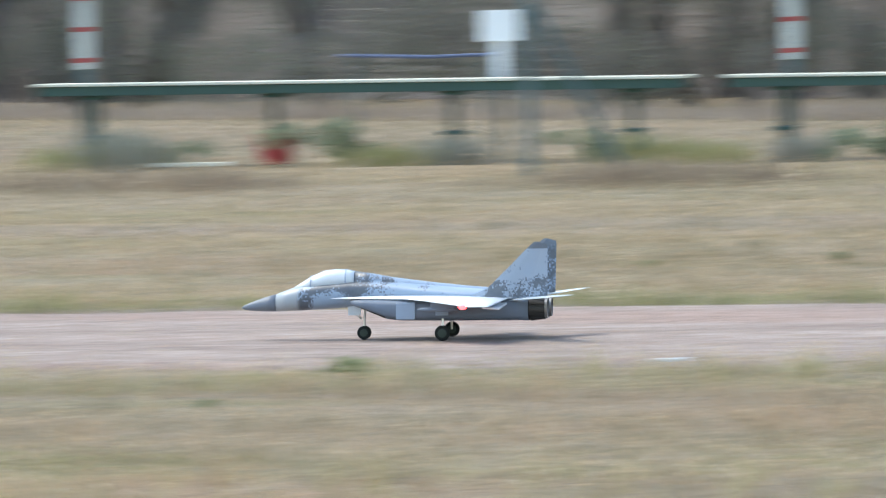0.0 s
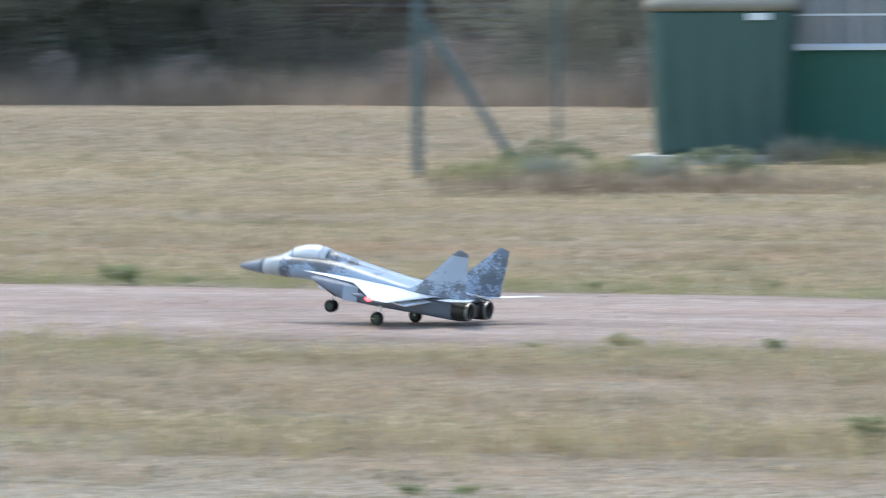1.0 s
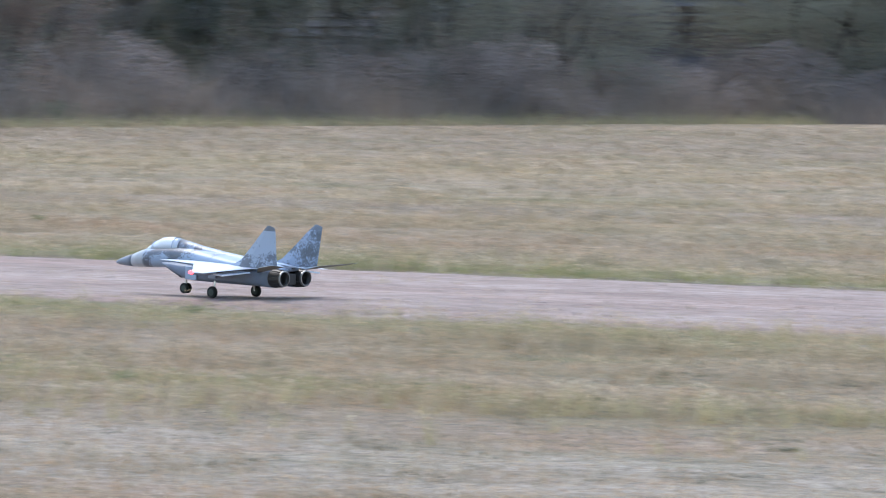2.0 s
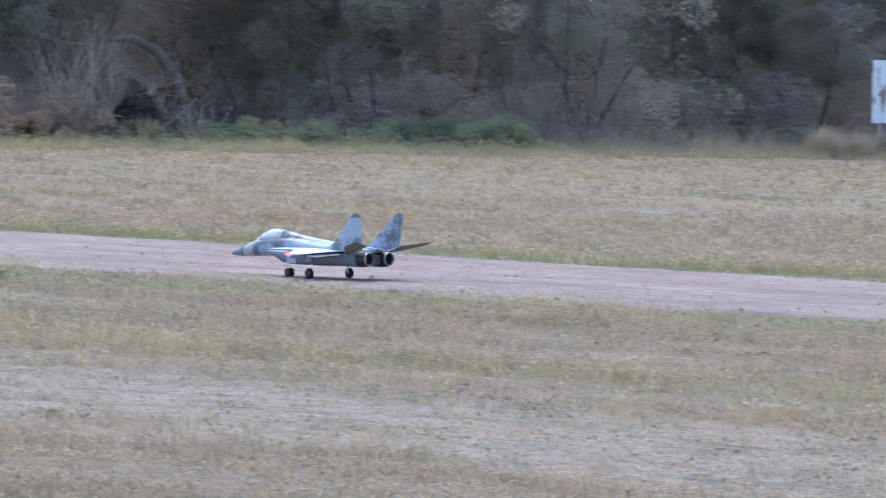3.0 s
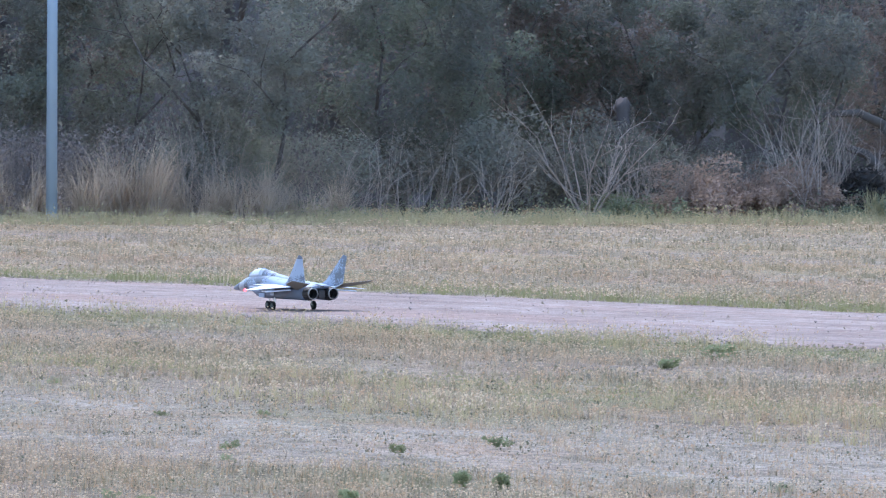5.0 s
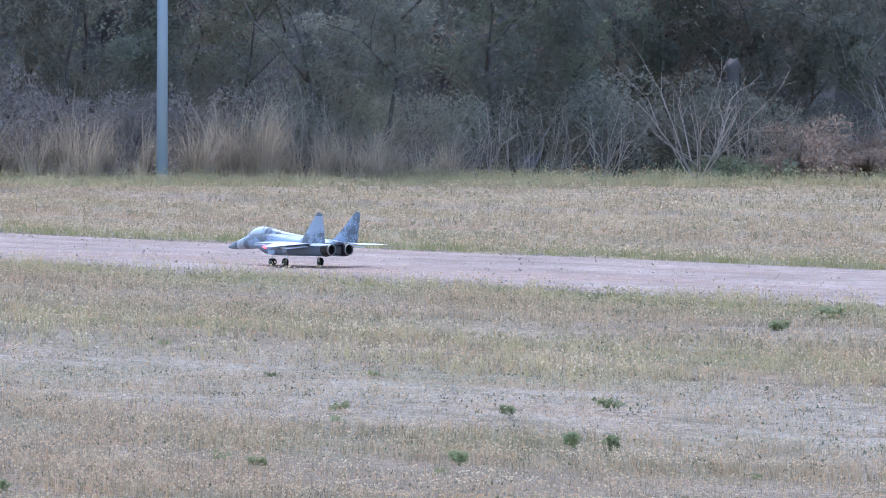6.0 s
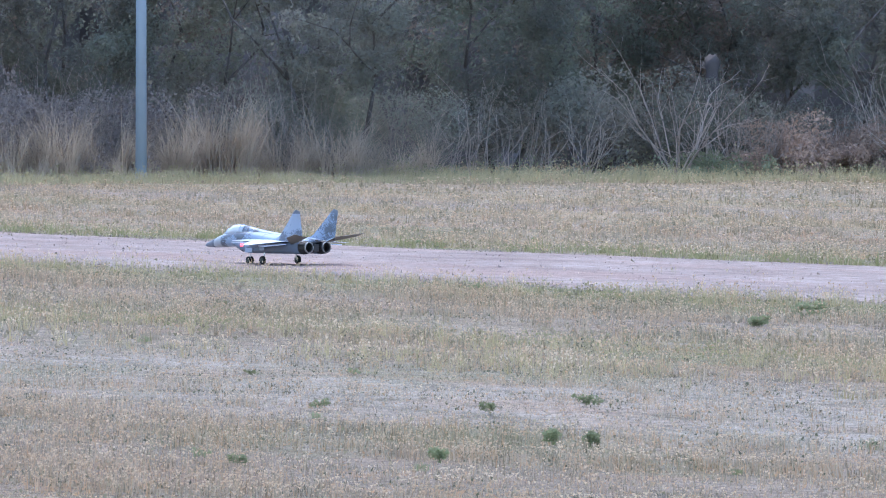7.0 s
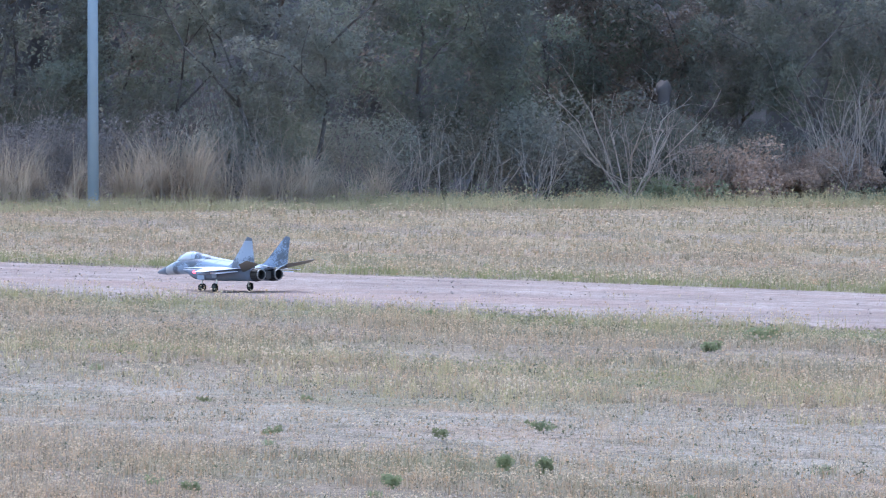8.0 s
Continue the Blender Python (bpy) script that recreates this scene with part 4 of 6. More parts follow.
def edge_growth():
    """What grows at the foot of the wood."""
    tall, low = "tall straw-coloured tussock of arching dry reed grass", "low arching tussock of greyish dry grass"
    reeds = [fountain("reed_clump", tall, 21, 1.75, 0.11, 420, arch=1.0, blade=0.019), fountain("reed_clump", tall, 22, 1.5, 0.12, 400, arch=1.3, blade=0.019), fountain("reed_clump", low, 23, 1.15, 0.2, 320, arch=2.2, blade=0.018), fountain("reed_clump", tall, 24, 1.35, 0.08, 240, arch=0.7, blade=0.019)]
    plan = [(57.6, -0.3, 0, 1.0), (56.6, -0.3, 1, 0.95), (57.06, -0.1, 2, 1.05), (58.02, -0.5, 3, 0.95), (58.63, -0.3, 1, 0.9), (59.08, -0.4, 0, 0.85), (59.5, -0.2, 1, 0.9), (57.82, 0.3, 3, 1.1),
            (56.3, -0.1, 3, 0.8), (56.05, 0.0, 2, 0.8), (57.35, 0.1, 3, 0.9), (59.9, -0.1, 0, 0.9), (60.4, 0.1, 1, 0.9), (60.9, 0.0, 0, 0.9), (61.5, 0.2, 1, 1.0), (55.75, 0.2, 3, 0.7), (58.4, -0.6, 2, 0.7), (59.3, -0.7, 2, 0.7)]
    used, r = set(), random.Random(33)
    for az, back, k, size in plan:
        m = pose(*on_line(az, back), 0, 0, 0, r.uniform(0, 360) if k in used else 0)
        ob = copy_thing(reeds[k], m) if k in used else reeds[k]
        ob.matrix_world = m
        ob.scale = (size, size, size)
        used.add(k)
    fan = [shrub("dry_shrub", "leafless grey shrub with strong fanned pale twigs", 41, 1.8, 0.5, 10, "twig", 0.019, fan=0.6), shrub("dry_shrub", "leafless grey shrub with fanned pale twigs", 42, 1.35, 0.6, 11, "twig", 0.012, fan=0.45),
           shrub("dry_shrub", "thin upright grey-brown dead stalks", 43, 1.3, 1.1, 13, "twig", 0.010, fork=2, fan=0.2), shrub("dry_shrub", "tall leafless shrub of fine lilac-grey twigs", 44, 2.0, 0.8, 12, "twig", 0.012, fan=0.3)]
    spots = [on_line(53.5, -0.5), on_line(52.95, -0.4), on_line(55.2, -0.2), on_line(51.45, -0.1)]
    for ob, (x, y) in zip(fan, spots):
        ob.matrix_world = pose(x, y, 0)
    for az, back, k, size in [(54.75, -0.3, 2, 0.95), (55.6, 0.0, 2, 0.85), (54.35, 0.0, 1, 0.9), (52.75, -0.2, 1, 0.8), (52.6, 0.1, 2, 0.8), (53.2, -0.6, 1, 0.75), (51.25, 0.1, 3, 0.85), (51.7, 0.2, 3, 0.95), (51.05, 0.6, 1, 1.1),
                              (51.9, -0.1, 1, 0.8), (50.35, 0.2, 1, 0.7), (57.2, 0.8, 1, 1.1), (52.2, 0.3, 2, 0.8)]:
        m = pose(*on_line(az, back), 0, 0, 0, r.uniform(0, 360))
        ob = copy_thing(fan[k], m)
        ob.scale = (size, size, size)
    for x, y in belt(39.0, 43.9, 34, 0.3, 0.9, 46) + belt(44.3, 49.8, 14, 0.9, 0.8, 47):
        ob = copy_thing(fan[r.choice((1, 2, 2, 3))], pose(x, y, 0, 0, 0, r.uniform(0, 360)))
        size = r.uniform(0.55, 0.95)
        ob.scale = (size, size, size)
    bram = [bush("bramble", "tangled grey-brown bramble mound", 51, 1.75, 1.8, "bramble", 4200, 0.026, "brambles"), bush("bramble", "tangled grey-brown bramble mound", 52, 1.0, 1.6, "bramble", 3200, 0.025, "brambles")]
    scatter(bram, [on_line(a, 0.9) for a in (58.2, 58.45, 58.7, 58.95, 59.2, 59.45, 59.7, 60.0)] + belt(58.0, 63, 16, 1.5, 0.6, 53) + belt(37, 44.5, 20, 1.3, 0.7, 54) + belt(44.5, 50.2, 9, 1.6, 0.6, 55) + belt(12, 31, 28, 0.2, 0.7, 56) + belt(31, 40, 34, 0.8, 0.9, 58), 57, 0.8, 1.3)
    cane = shrub("bramble", "tangle of bare arching grey bramble canes", 49, 1.5, 1.7, 22, "twig", 0.0085, "brambles", 3, "bramble", 0.9)
    scatter([cane], [on_line(a, 0.5 + 0.1 * (k % 3)) for k, a in enumerate((58.6, 58.8, 59.0, 59.2, 59.4, 59.6, 59.8, 58.4, 58.2, 60.2, 60.6, 57.05, 56.85, 55.9))], 50, 0.8, 1.2)
    rust = [bush("withered_bush", "withered bush with pinkish-brown leaves", 61, 0.95, 1.1, "rustleaf", 1500, 0.028), bush("withered_bush", "withered bush with pinkish-brown leaves", 62, 0.55, 1.5, "rustleaf", 1500, 0.028)]
    scatter(rust, belt(51.3, 52.7, 20, 0.3, 0.5, 63) + belt(38, 44, 7, 0.6, 0.6, 64), 65, 0.8, 1.25)
    green = [bush("weed_patch", "fresh green leafy weeds at the wood edge", 71, 0.6, 1.3, "weed", 800, 0.03, "green weeds", "weeds"), bush("weed_patch", "low green weeds at the wood edge", 72, 0.35, 1.5, "weed", 600, 0.028, "green weeds", "weeds")]
    scatter(green, belt(47.4, 49.9, 22, -0.5, 0.4, 73) + belt(49.9, 53.5, 9, -0.6, 0.4, 74) + belt(41, 47, 12, -0.6, 0.4, 75), 76, 0.6, 1.15)
    lines = sum((belt(a, a + 1, 100, -1.9, 1.7, 80 + a) for a in range(36, 63)), [])
    blades("edge_grass", np.array(lines), 10, 0.17, 0.014, "yellow-green grass at the foot of the wood", "edge", 0.22)
    specks("edge_weeds", np.array(belt(36, 63, 1500, -1.6, 1.5, 79)), 34, 0.20, 0.016, 0.16, "low olive and straw-coloured weeds at the foot of the wood", "edge")
    specks("edge_greens", np.array(belt(41, 56, 420, -0.6, 0.5, 78)), 40, 0.30, 0.018, 0.18, "soft grey-green weeds at the foot of the wood", "weed")
    for a0, a1, tall in ((-4, 14, 0.25), (14, 36, 0.7), (36, 44, 0.85), (44, 47, 0.4)):
        far = sum((belt(a, a + 1, 60, -0.8, 0.8, 180 + a) for a in range(a0, a1)), [])
        blades("brush_line", np.array(far), 14, tall, 0.02, "grey-brown dry brush along the far wood edge", "brush", 0.35)
    # a stump, leaning trunks and a dark hollow, its shade made of near-black leaves
    hole = bush("dark_bush", "dark hollow under a leaning trunk, its shade built as nearly black leaves", 91, 0.9, 0.5, "hollow_black", 3200, 0.04, solid=True)
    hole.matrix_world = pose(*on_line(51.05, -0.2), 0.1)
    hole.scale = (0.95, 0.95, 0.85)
    sprig = clump("weed_patch", "yellow-green upright weed before the dark hollow", 92, 0.65, 0.3, 130, "edge", 0.02, "green weeds", 0.5, "weeds")
    sprig.matrix_world = pose(*on_line(50.90, -0.9), 0)
    for mat, label, r0, line in (("bark", "leaning grey dead trunk bowed over the dark hollow", 0.13, ((50.70, -0.1), (50.74, 0.4), (50.84, 0.8), (50.97, 1.08), (51.13, 1.18))),
                                 ("bark", "arching grey dead trunk in the thicket", 0.14, ((50.52, -0.1), (50.57, 0.7), (50.67, 1.2), (50.83, 1.58), (51.05, 1.78), (51.28, 1.75))),
                                 ("pale_bark", "slim pale lichen-covered stem in the thicket", 0.035, ((50.48, -0.1), (50.52, 0.5), (50.60, 0.95), (50.66, 1.35)))):
        pts = [Vector((*on_line(az, 1.8), z)) for az, z in line]
        bm = bmesh.new()
        for k in range(len(pts) - 1):
            rod(bm, pts[k], pts[k + 1], r0 * (1 - 0.13 * k), r0 * (1 - 0.13 * (k + 1)), 10)
            bmesh.ops.create_icosphere(bm, subdivisions=1, radius=r0 * (1 - 0.13 * (k + 1)), matrix=Matrix.Translation(pts[k + 1]))
        tagged(part("leaning_tree", bm, mat, None, "", True), label, "tree", "leaning trees")
    x, y = on_line(53.17, 1.7)
    bm = bmesh.new()
    loft(bm, [[(r * math.cos(a) * (1 + 0.22 * math.sin(3 * a + 5 * z)), r * math.sin(a), z + (0.05 * math.cos(2 * a) if z > 1.8 else 0)) for a in [2 * math.pi * k / 12 for k in range(12)]] for z, r in ((-0.1, 0.2), (0.6, 0.17), (1.2, 0.15), (1.5, 0.13), (1.62, 0.11), (1.75, 0.10), (1.84, 0.125), (1.93, 0.12), (1.97, 0.07))])
    st = tagged(part("tree_stump", bm, "stump", None, "", True), "pale weathered broken tree stump among bushes", "tree stump")
    st.matrix_world = pose(x, y, 0)
    for k, d in enumerate((-0.35, 0.3)):
        cover = bush("scrub_bush", "grey-green scrubby bush before the broken stump", 121 + k, 1.8, 0.9, "leaf", 4200, 0.03)
        cover.matrix_world = pose(*on_line(53.17 + d * 0.5, 1.0), 0)
    # light-leaved bushes added to brighten the dark level below the crowns
    cover = bush("scrub_bush", "grey-green scrubby bush added to lighten the shade under the edge trees", 125, 1.6, 1.5, "leaf_grey", 3000, 0.032)
    scatter([cover], [on_line(a, 1.5 + 0.9 * (k % 3)) for k, a in enumerate((57.3, 56.8, 56.3, 55.7, 55.2, 54.7, 54.2, 53.8, 52.5, 51.9, 49.6, 48.6, 46.3, 45.6, 44.6))], 126, 0.75, 1.1)
    # pale twin stems at the wood edge
    bm = bmesh.new()
    x, y = on_line(46.9, 0.6)
    for dx, dz in ((-0.9, 2.6), (0.25, 2.7), (0.05, 2.4)):
        rod(bm, (x, y, -0.1), (x + dx * 0.45, y + dx * 0.45, dz * 0.55), 0.04, 0.032, 8)
        rod(bm, (x + dx * 0.45, y + dx * 0.45, dz * 0.55), (x + dx, y + dx, dz), 0.032, 0.02, 8)
    tagged(part("young_tree", bm, "pale_bark", None, "", True), "pale forked young tree at the wood edge", "tree")


def board_growth():
    a = clump("reed_clump", "dry grass tuft before the rusted board", 24, 0.75, 0.5, 300, "reed", 0.014, droop=0.8)
    scatter([a], belt(43.6, 45.0, 14, -2.1, 0.3, 25), 26, 0.7, 1.1)
    b = bush("withered_bush", "low withered bush before the rusted board", 27, 0.5, 0.7, "rustleaf", 900, 0.035)
    scatter([b], belt(43.5, 44.8, 6, -1.9, 0.2, 28), 29, 0.7, 1.1)


def litter():
    """Pale stones and a white marker strip lying about the strip."""
    tagged(part("marker_strip", boxed(-0.07, 0.07, -0.025, 0.025, 0.0, 0.015, 0.004), "white"), "short white marker strip lying on the earth", "marker").matrix_world = pose(-1.66, 27.3, 0.0)
    r = random.Random(3)
    stone = bmesh.new()
    bmesh.ops.create_icosphere(stone, subdivisions=2, radius=0.045)
    for v in stone.verts:
        v.co *= 1 + 0.35 * noise.noise(v.co * 25)
        v.co.z = v.co.z * 0.6 + 0.012
    first = tagged(part("stone", stone, "pebble", None, "", True), "small pale stone lying on the bare earth", "stone", "stones")
    scatter([first], [(-39.6, 29.9), (-42.5, 29.2), (-4.95, 28.3), (-13.5, 35.9), (-13.9, 37.2), (-24.0, 29.8), (-33.0, 31.2)] + [(r.uniform(-60, 0), r.uniform(27.5, 32.5)) for k in range(18)], 4, 0.15, 0.42)


def weeds():
    """Single green weeds in the short grass."""
    kinds = [bush("weed", "small dark green weed in the dry grass", 101, 0.10, 0.13, "sward", 800, 0.011, "weeds in the field", "weed"), bush("weed", "flat spreading green weed in the dry grass", 102, 0.085, 0.14, "sward", 700, 0.012, "weeds in the field", "weed"),
             clump("weed", "small tufted green weed in the dry grass", 103, 0.10, 0.14, 110, "sward", 0.007, "weeds in the field", 0.6, "weed")]
    spots = [(-32.5, 25.1), (-31.5, 23.95), (-29.6, 26.7), (-30.6, 26.95), (-24.1, 15.8), (-20.85, 14.25), (-20.6, 14.0), (-38.4, 26.6), (-27.6, 17.7), (-2.95, 26.0), (-8.8, 20.8), (-5.9, 21.7), (-8.95, 27.0), (-8.7, 27.1), (-4.8, 21.4),
             (-11.0, 26.85), (-11.05, 27.2), (-13.1, 26.9), (-12.8, 27.0), (-12.6, 27.0), (-10.5, 24.6), (-9.3, 18.2), (-9.15, 18.3), (-22.9, 23.75), (-24.1, 23.3), (-25.5, 24.95), (-23.6, 26.55), (-18.4, 33.1), (-2.4, 37.6), (-1.3, 38.3),
             (-3.3, 24.4), (-15.9, 16.7), (-31.9, 19.7), (-21.6, 15.35), (-21.4, 15.4), (-21.6, 13.6), (-20.9, 16.5), (-51.1, 33.2), (-49.8, 33.8), (-50.0, 35.3), (-46.3, 33.7), (-27.4, 18.2), (-24.2, 17.4), (-36.7, 39.3), (-27.2, 33.3), (-26.1, 33.3), (-15.8, 33.3), (-14.8, 33.6)]
    r = random.Random(17)
    for k in range(26):
        d, a = math.sqrt(r.uniform(150, 1000)), radians(r.uniform(0, 60))
        x, y = -d * math.sin(a), d * math.cos(a)
        if not 26.9 < y < 33.3:
            spots.append((x, y))
    scatter(kinds, spots, 18, 0.32, 0.62)
    for x, y, size in ((-32.6, 25.2, 2.0), (-31.5, 23.95, 1.3), (-11.0, 26.9, 1.7), (-11.9, 27.0, 1.2), (-12.7, 27.0, 1.4), (-2.94, 26.3, 1.8), (-9.0, 21.3, 1.9), (-6.0, 22.1, 1.9), (-18.8, 33.0, 2.2), (-7.2, 27.0, 1.5), (-21.4, 33.2, 1.8)):
        big = copy_thing(kinds[0], pose(x, y, 0, 0, 0, 40 * x))
        big.scale = (0.6 * size, 0.6 * size, 0.5 * size)
    dry = [clump("dead_weed", "dark withered weed lying in the dry grass", 105, 0.05, 0.22, 150, "fleck", 0.008, "dead weeds", 1.5, "weed")]
    more = []
    for k in range(40):
        d, a = math.sqrt(r.uniform(150, 2400)), radians(r.uniform(0, 60))
        x, y = -d * math.sin(a), d * math.cos(a)
        if not 26.9 < y < 33.0:
            more.append((x, y))
    scatter(dry, more, 19, 0.5, 1.1)


# ---- the jet ----
def foil(bm, stations, n=7):
    """A wing skin from stations (y, leading x, trailing x, z, thickness)."""
    rings = []
    for y, x0, x1, z, th in stations:
        up, dn = [], []
        for k in range(n + 1):
            f = k / n
            t = th * 0.5 * (2.2 * math.sqrt(f) * (1 - f) + 0.08 * (1 - f))
            up.append((x0 + (x1 - x0) * f, y, z + t))
            dn.append((x0 + (x1 - x0) * f, y, z - t * 0.8))
        rings.append(up + [(p[0], p[1], p[2] - 0.0006) for p in dn[::-1]])
    return loft(bm, rings)


def jet_model():
    jet = empty("model_jet")
    tagged(jet, "scale model fighter jet in blue-grey square-blocked camouflage on the earth strip", "model aircraft")
    hull = bmesh.new()
    loft(hull, [oval(x, 0, w, a, b, 24, 2.3) for x, w, a, b in (
        (-0.80, 0.050, 0.135, 0.216), (-0.74, 0.060, 0.136, 0.238), (-0.68, 0.068, 0.138, 0.255), (-0.58, 0.074, 0.143, 0.268), (-0.45, 0.080, 0.152, 0.278), (-0.30, 0.088, 0.165, 0.276),
        (-0.12, 0.115, 0.170, 0.258), (0.08, 0.150, 0.173, 0.240), (0.28, 0.165, 0.172, 0.225), (0.40, 0.120, 0.178, 0.212), (0.46, 0.05, 0.184, 0.202))])
    fuselage = part("fuselage", hull, "skin", jet, "blue-grey square-blocked camouflage body", True)
    nose = bmesh.new()
    loft(nose, [oval(x, 0, w, a, b, 24) for x, w, a, b in ((-0.965, 0.002, 0.150, 0.155), (-0.955, 0.009, 0.145, 0.163), (-0.93, 0.019, 0.140, 0.175), (-0.88, 0.033, 0.136, 0.193), (-0.84, 0.043, 0.135, 0.205), (-0.80, 0.0505, 0.1345, 0.2165))])
    part("radome", nose, "radome", jet, "dark grey nose cone", True)
    spine = bmesh.new()
    loft(spine, [oval(x, 0, w, a, b, 18, 2.0) for x, w, a, b in ((-0.44, 0.047, 0.20, 0.322), (-0.36, 0.046, 0.19, 0.311), (-0.25, 0.044, 0.19, 0.290), (-0.08, 0.042, 0.19, 0.267), (0.10, 0.04, 0.19, 0.247), (0.28, 0.036, 0.19, 0.232), (0.42, 0.02, 0.19, 0.212))])
    part("spine", spine, "skin", jet, "", True)
    can = bmesh.new()
    loft(can, [oval(x, 0, w, 0.225, b, 18, 2.0) for x, w, b in ((-0.715, 0.012, 0.249), (-0.68, 0.034, 0.268), (-0.63, 0.045, 0.300), (-0.57, 0.05, 0.324), (-0.51, 0.051, 0.331), (-0.46, 0.049, 0.327), (-0.43, 0.047, 0.321))])
    part("canopy", can, "canopy", jet, "clear domed cockpit canopy, sky reflection put in as a pale body tone", True)
    for x, w, b in ((-0.635, 0.0455, 0.299), (-0.47, 0.0502, 0.3285)):
        ring0, ring1 = oval(x - 0.003, 0, w + 0.001, 0.224, b + 0.0015, 18, 2.0), oval(x + 0.003, 0, w + 0.0015, 0.224, b + 0.003, 18, 2.0)
        part("canopy_frame", loft(bmesh.new(), [ring0, ring1]), "panel_blue", jet)
    part("cockpit_seat", box(boxed(-0.56, -0.53, -0.022, 0.022, 0.255, 0.315, 0.006), -0.61, -0.53, -0.03, 0.03, 0.25, 0.268, 0.004), "black", jet)
    for s, side in ((-1, "port"), (1, "starboard")):
        w = bmesh.new()
        foil(w, [(s * 0.055, -0.60, 0.36, 0.196, 0.020), (s * 0.085, -0.50, 0.36, 0.196, 0.024), (s * 0.115, -0.40, 0.35, 0.196, 0.026), (s * 0.145, -0.31, 0.33, 0.196, 0.028), (s * 0.18, -0.17, 0.31, 0.195, 0.028),
                 (s * 0.30, -0.062, 0.295, 0.189, 0.021), (s * 0.42, 0.046, 0.275, 0.181, 0.014), (s * 0.535, 0.145, 0.258, 0.173, 0.008), (s * 0.547, 0.175, 0.250, 0.172, 0.004)])
        wing = part("wing", w, "skin_skylit", jet, "swept wing with a broad root, sky brightness put into its pale paint", True)
        fl = bmesh.new()
        box(fl, 0.222, 0.300, -0.115, 0.115, -0.004, 0.004, 0.002)
        flap = part("flap", fl, "skin_skylit", wing)
        flap.matrix_local = pose(-0.001, s * 0.30, 0.184, -s * 3.8, 4, s * 3)
        py = bmesh.new()
        box(py, -0.04, 0.07, s * 0.30 - 0.006, s * 0.30 + 0.006, 0.155, 0.186, 0.003)
        loft(py, [oval(x, s * 0.30, r, 0.150 - r, 0.150 + r, 10, 2) for x, r in ((-0.10, 0.003), (-0.07, 0.010), (0.04, 0.011), (0.08, 0.004))])
        part("pylon", py, "belly", wing, "small wing pylon with a slim store")
        if s < 0:
            lm = bmesh.new()
            bmesh.ops.create_icosphere(lm, subdivisions=2, radius=0.014, matrix=Matrix.Translation((0.135, -0.530, 0.170)) @ Matrix.Diagonal((1.4, 1, 0.8, 1)))
            part("position_lamp", lm, "lamp", wing, "lit red wing-tip lamp", True)
        nac = bmesh.new()
        loft(nac, [oval(x, s * y, w2, a, b, 20, 3.2) for x, y, w2, a, b in ((-0.43, 0.120, 0.055, 0.170, 0.188), (-0.36, 0.122, 0.066, 0.142, 0.190), (-0.26, 0.122, 0.071, 0.101, 0.190), (-0.20, 0.122, 0.072, 0.093, 0.190),
                                                                          (0.05, 0.116, 0.072, 0.090, 0.192), (0.24, 0.105, 0.070, 0.090, 0.196), (0.34, 0.098, 0.064, 0.088, 0.196), (0.395, 0.096, 0.058, 0.086, 0.196))])
        nacelle = part("engine_nacelle", nac, "belly", jet, "grey engine trunk under the wing root", True)
        # closed black plate; its colour gives the shaded inside of the intake
        ip = bmesh.new()
        loft(ip, [oval(x, s * 0.122, w2, a, b, 16, 3.5) for x, w2, a, b in ((-0.418, 0.052, 0.1665, 0.1795), (-0.268, 0.062, 0.1045, 0.117))])
        part("intake_dark_plate", ip, "black", nacelle, "sloping black plate for the air intake's dark inside")
        part("panel", boxed(-0.215, -0.125, s * 0.197 - 0.004, s * 0.197 + 0.004, 0.100, 0.178, 0.003), "panel_blue", nacelle, "pale side panel")
        nz = bmesh.new()
        ring = [(0.385, 0.054), (0.40, 0.0545), (0.44, 0.051), (0.475, 0.046), (0.478, 0.0425), (0.44, 0.0425), (0.40, 0.0425)]
        loft(nz, [oval(x, s * 0.095, r, 0.143 - r, 0.143 + r, 28, 2) for x, r in ring])
        nozzle = part("nozzle", nz, "burnt", jet, "dark burnt exhaust nozzle", True)
        # black disc set in the nozzle to give the dark of its inside
        part("bore_dark_disc", loft(bmesh.new(), [oval(x, s * 0.095, 0.0405, 0.143 - 0.0405, 0.143 + 0.0405, 20, 2) for x in (0.402, 0.406)]), "black", nozzle, "black disc for the nozzle's shaded inside")
        rg = bmesh.new()
        loft(rg, [oval(x, s * 0.095, r, 0.143 - r, 0.143 + r, 28, 2) for x, r in ((0.470, 0.0475), (0.482, 0.0470), (0.483, 0.0405), (0.470, 0.0405))], False)
        part("nozzle_rim", rg, "ring", nozzle, "bare metal rim")
        for k in range(12):
            a = 2 * math.pi * k / 12
            pt = bmesh.new()
            box(pt, 0.404, 0.472, -0.007, 0.007, -0.0025, 0.0025, 0.001)
            pe = part("petal", pt, "burnt", nozzle)
            pe.matrix_local = Matrix.Translation((0, s * 0.095, 0.143)) @ Matrix.Rotation(a, 4, "X") @ Matrix.Translation((0, 0, 0.0515)) @ Matrix.Translation((0.438, 0, 0)) @ Matrix.Rotation(radians(6.5), 4, "Y") @ Matrix.Translation((-0.438, 0, 0))
        bmf = bmesh.new()
        st = [(0.20, 0.175, 0.12, 0.490, 0.014), (0.245, 0.181, 0.215, 0.492, 0.013), (0.34, 0.194, 0.315, 0.494, 0.010), (0.424, 0.206, 0.400, 0.496, 0.007)]
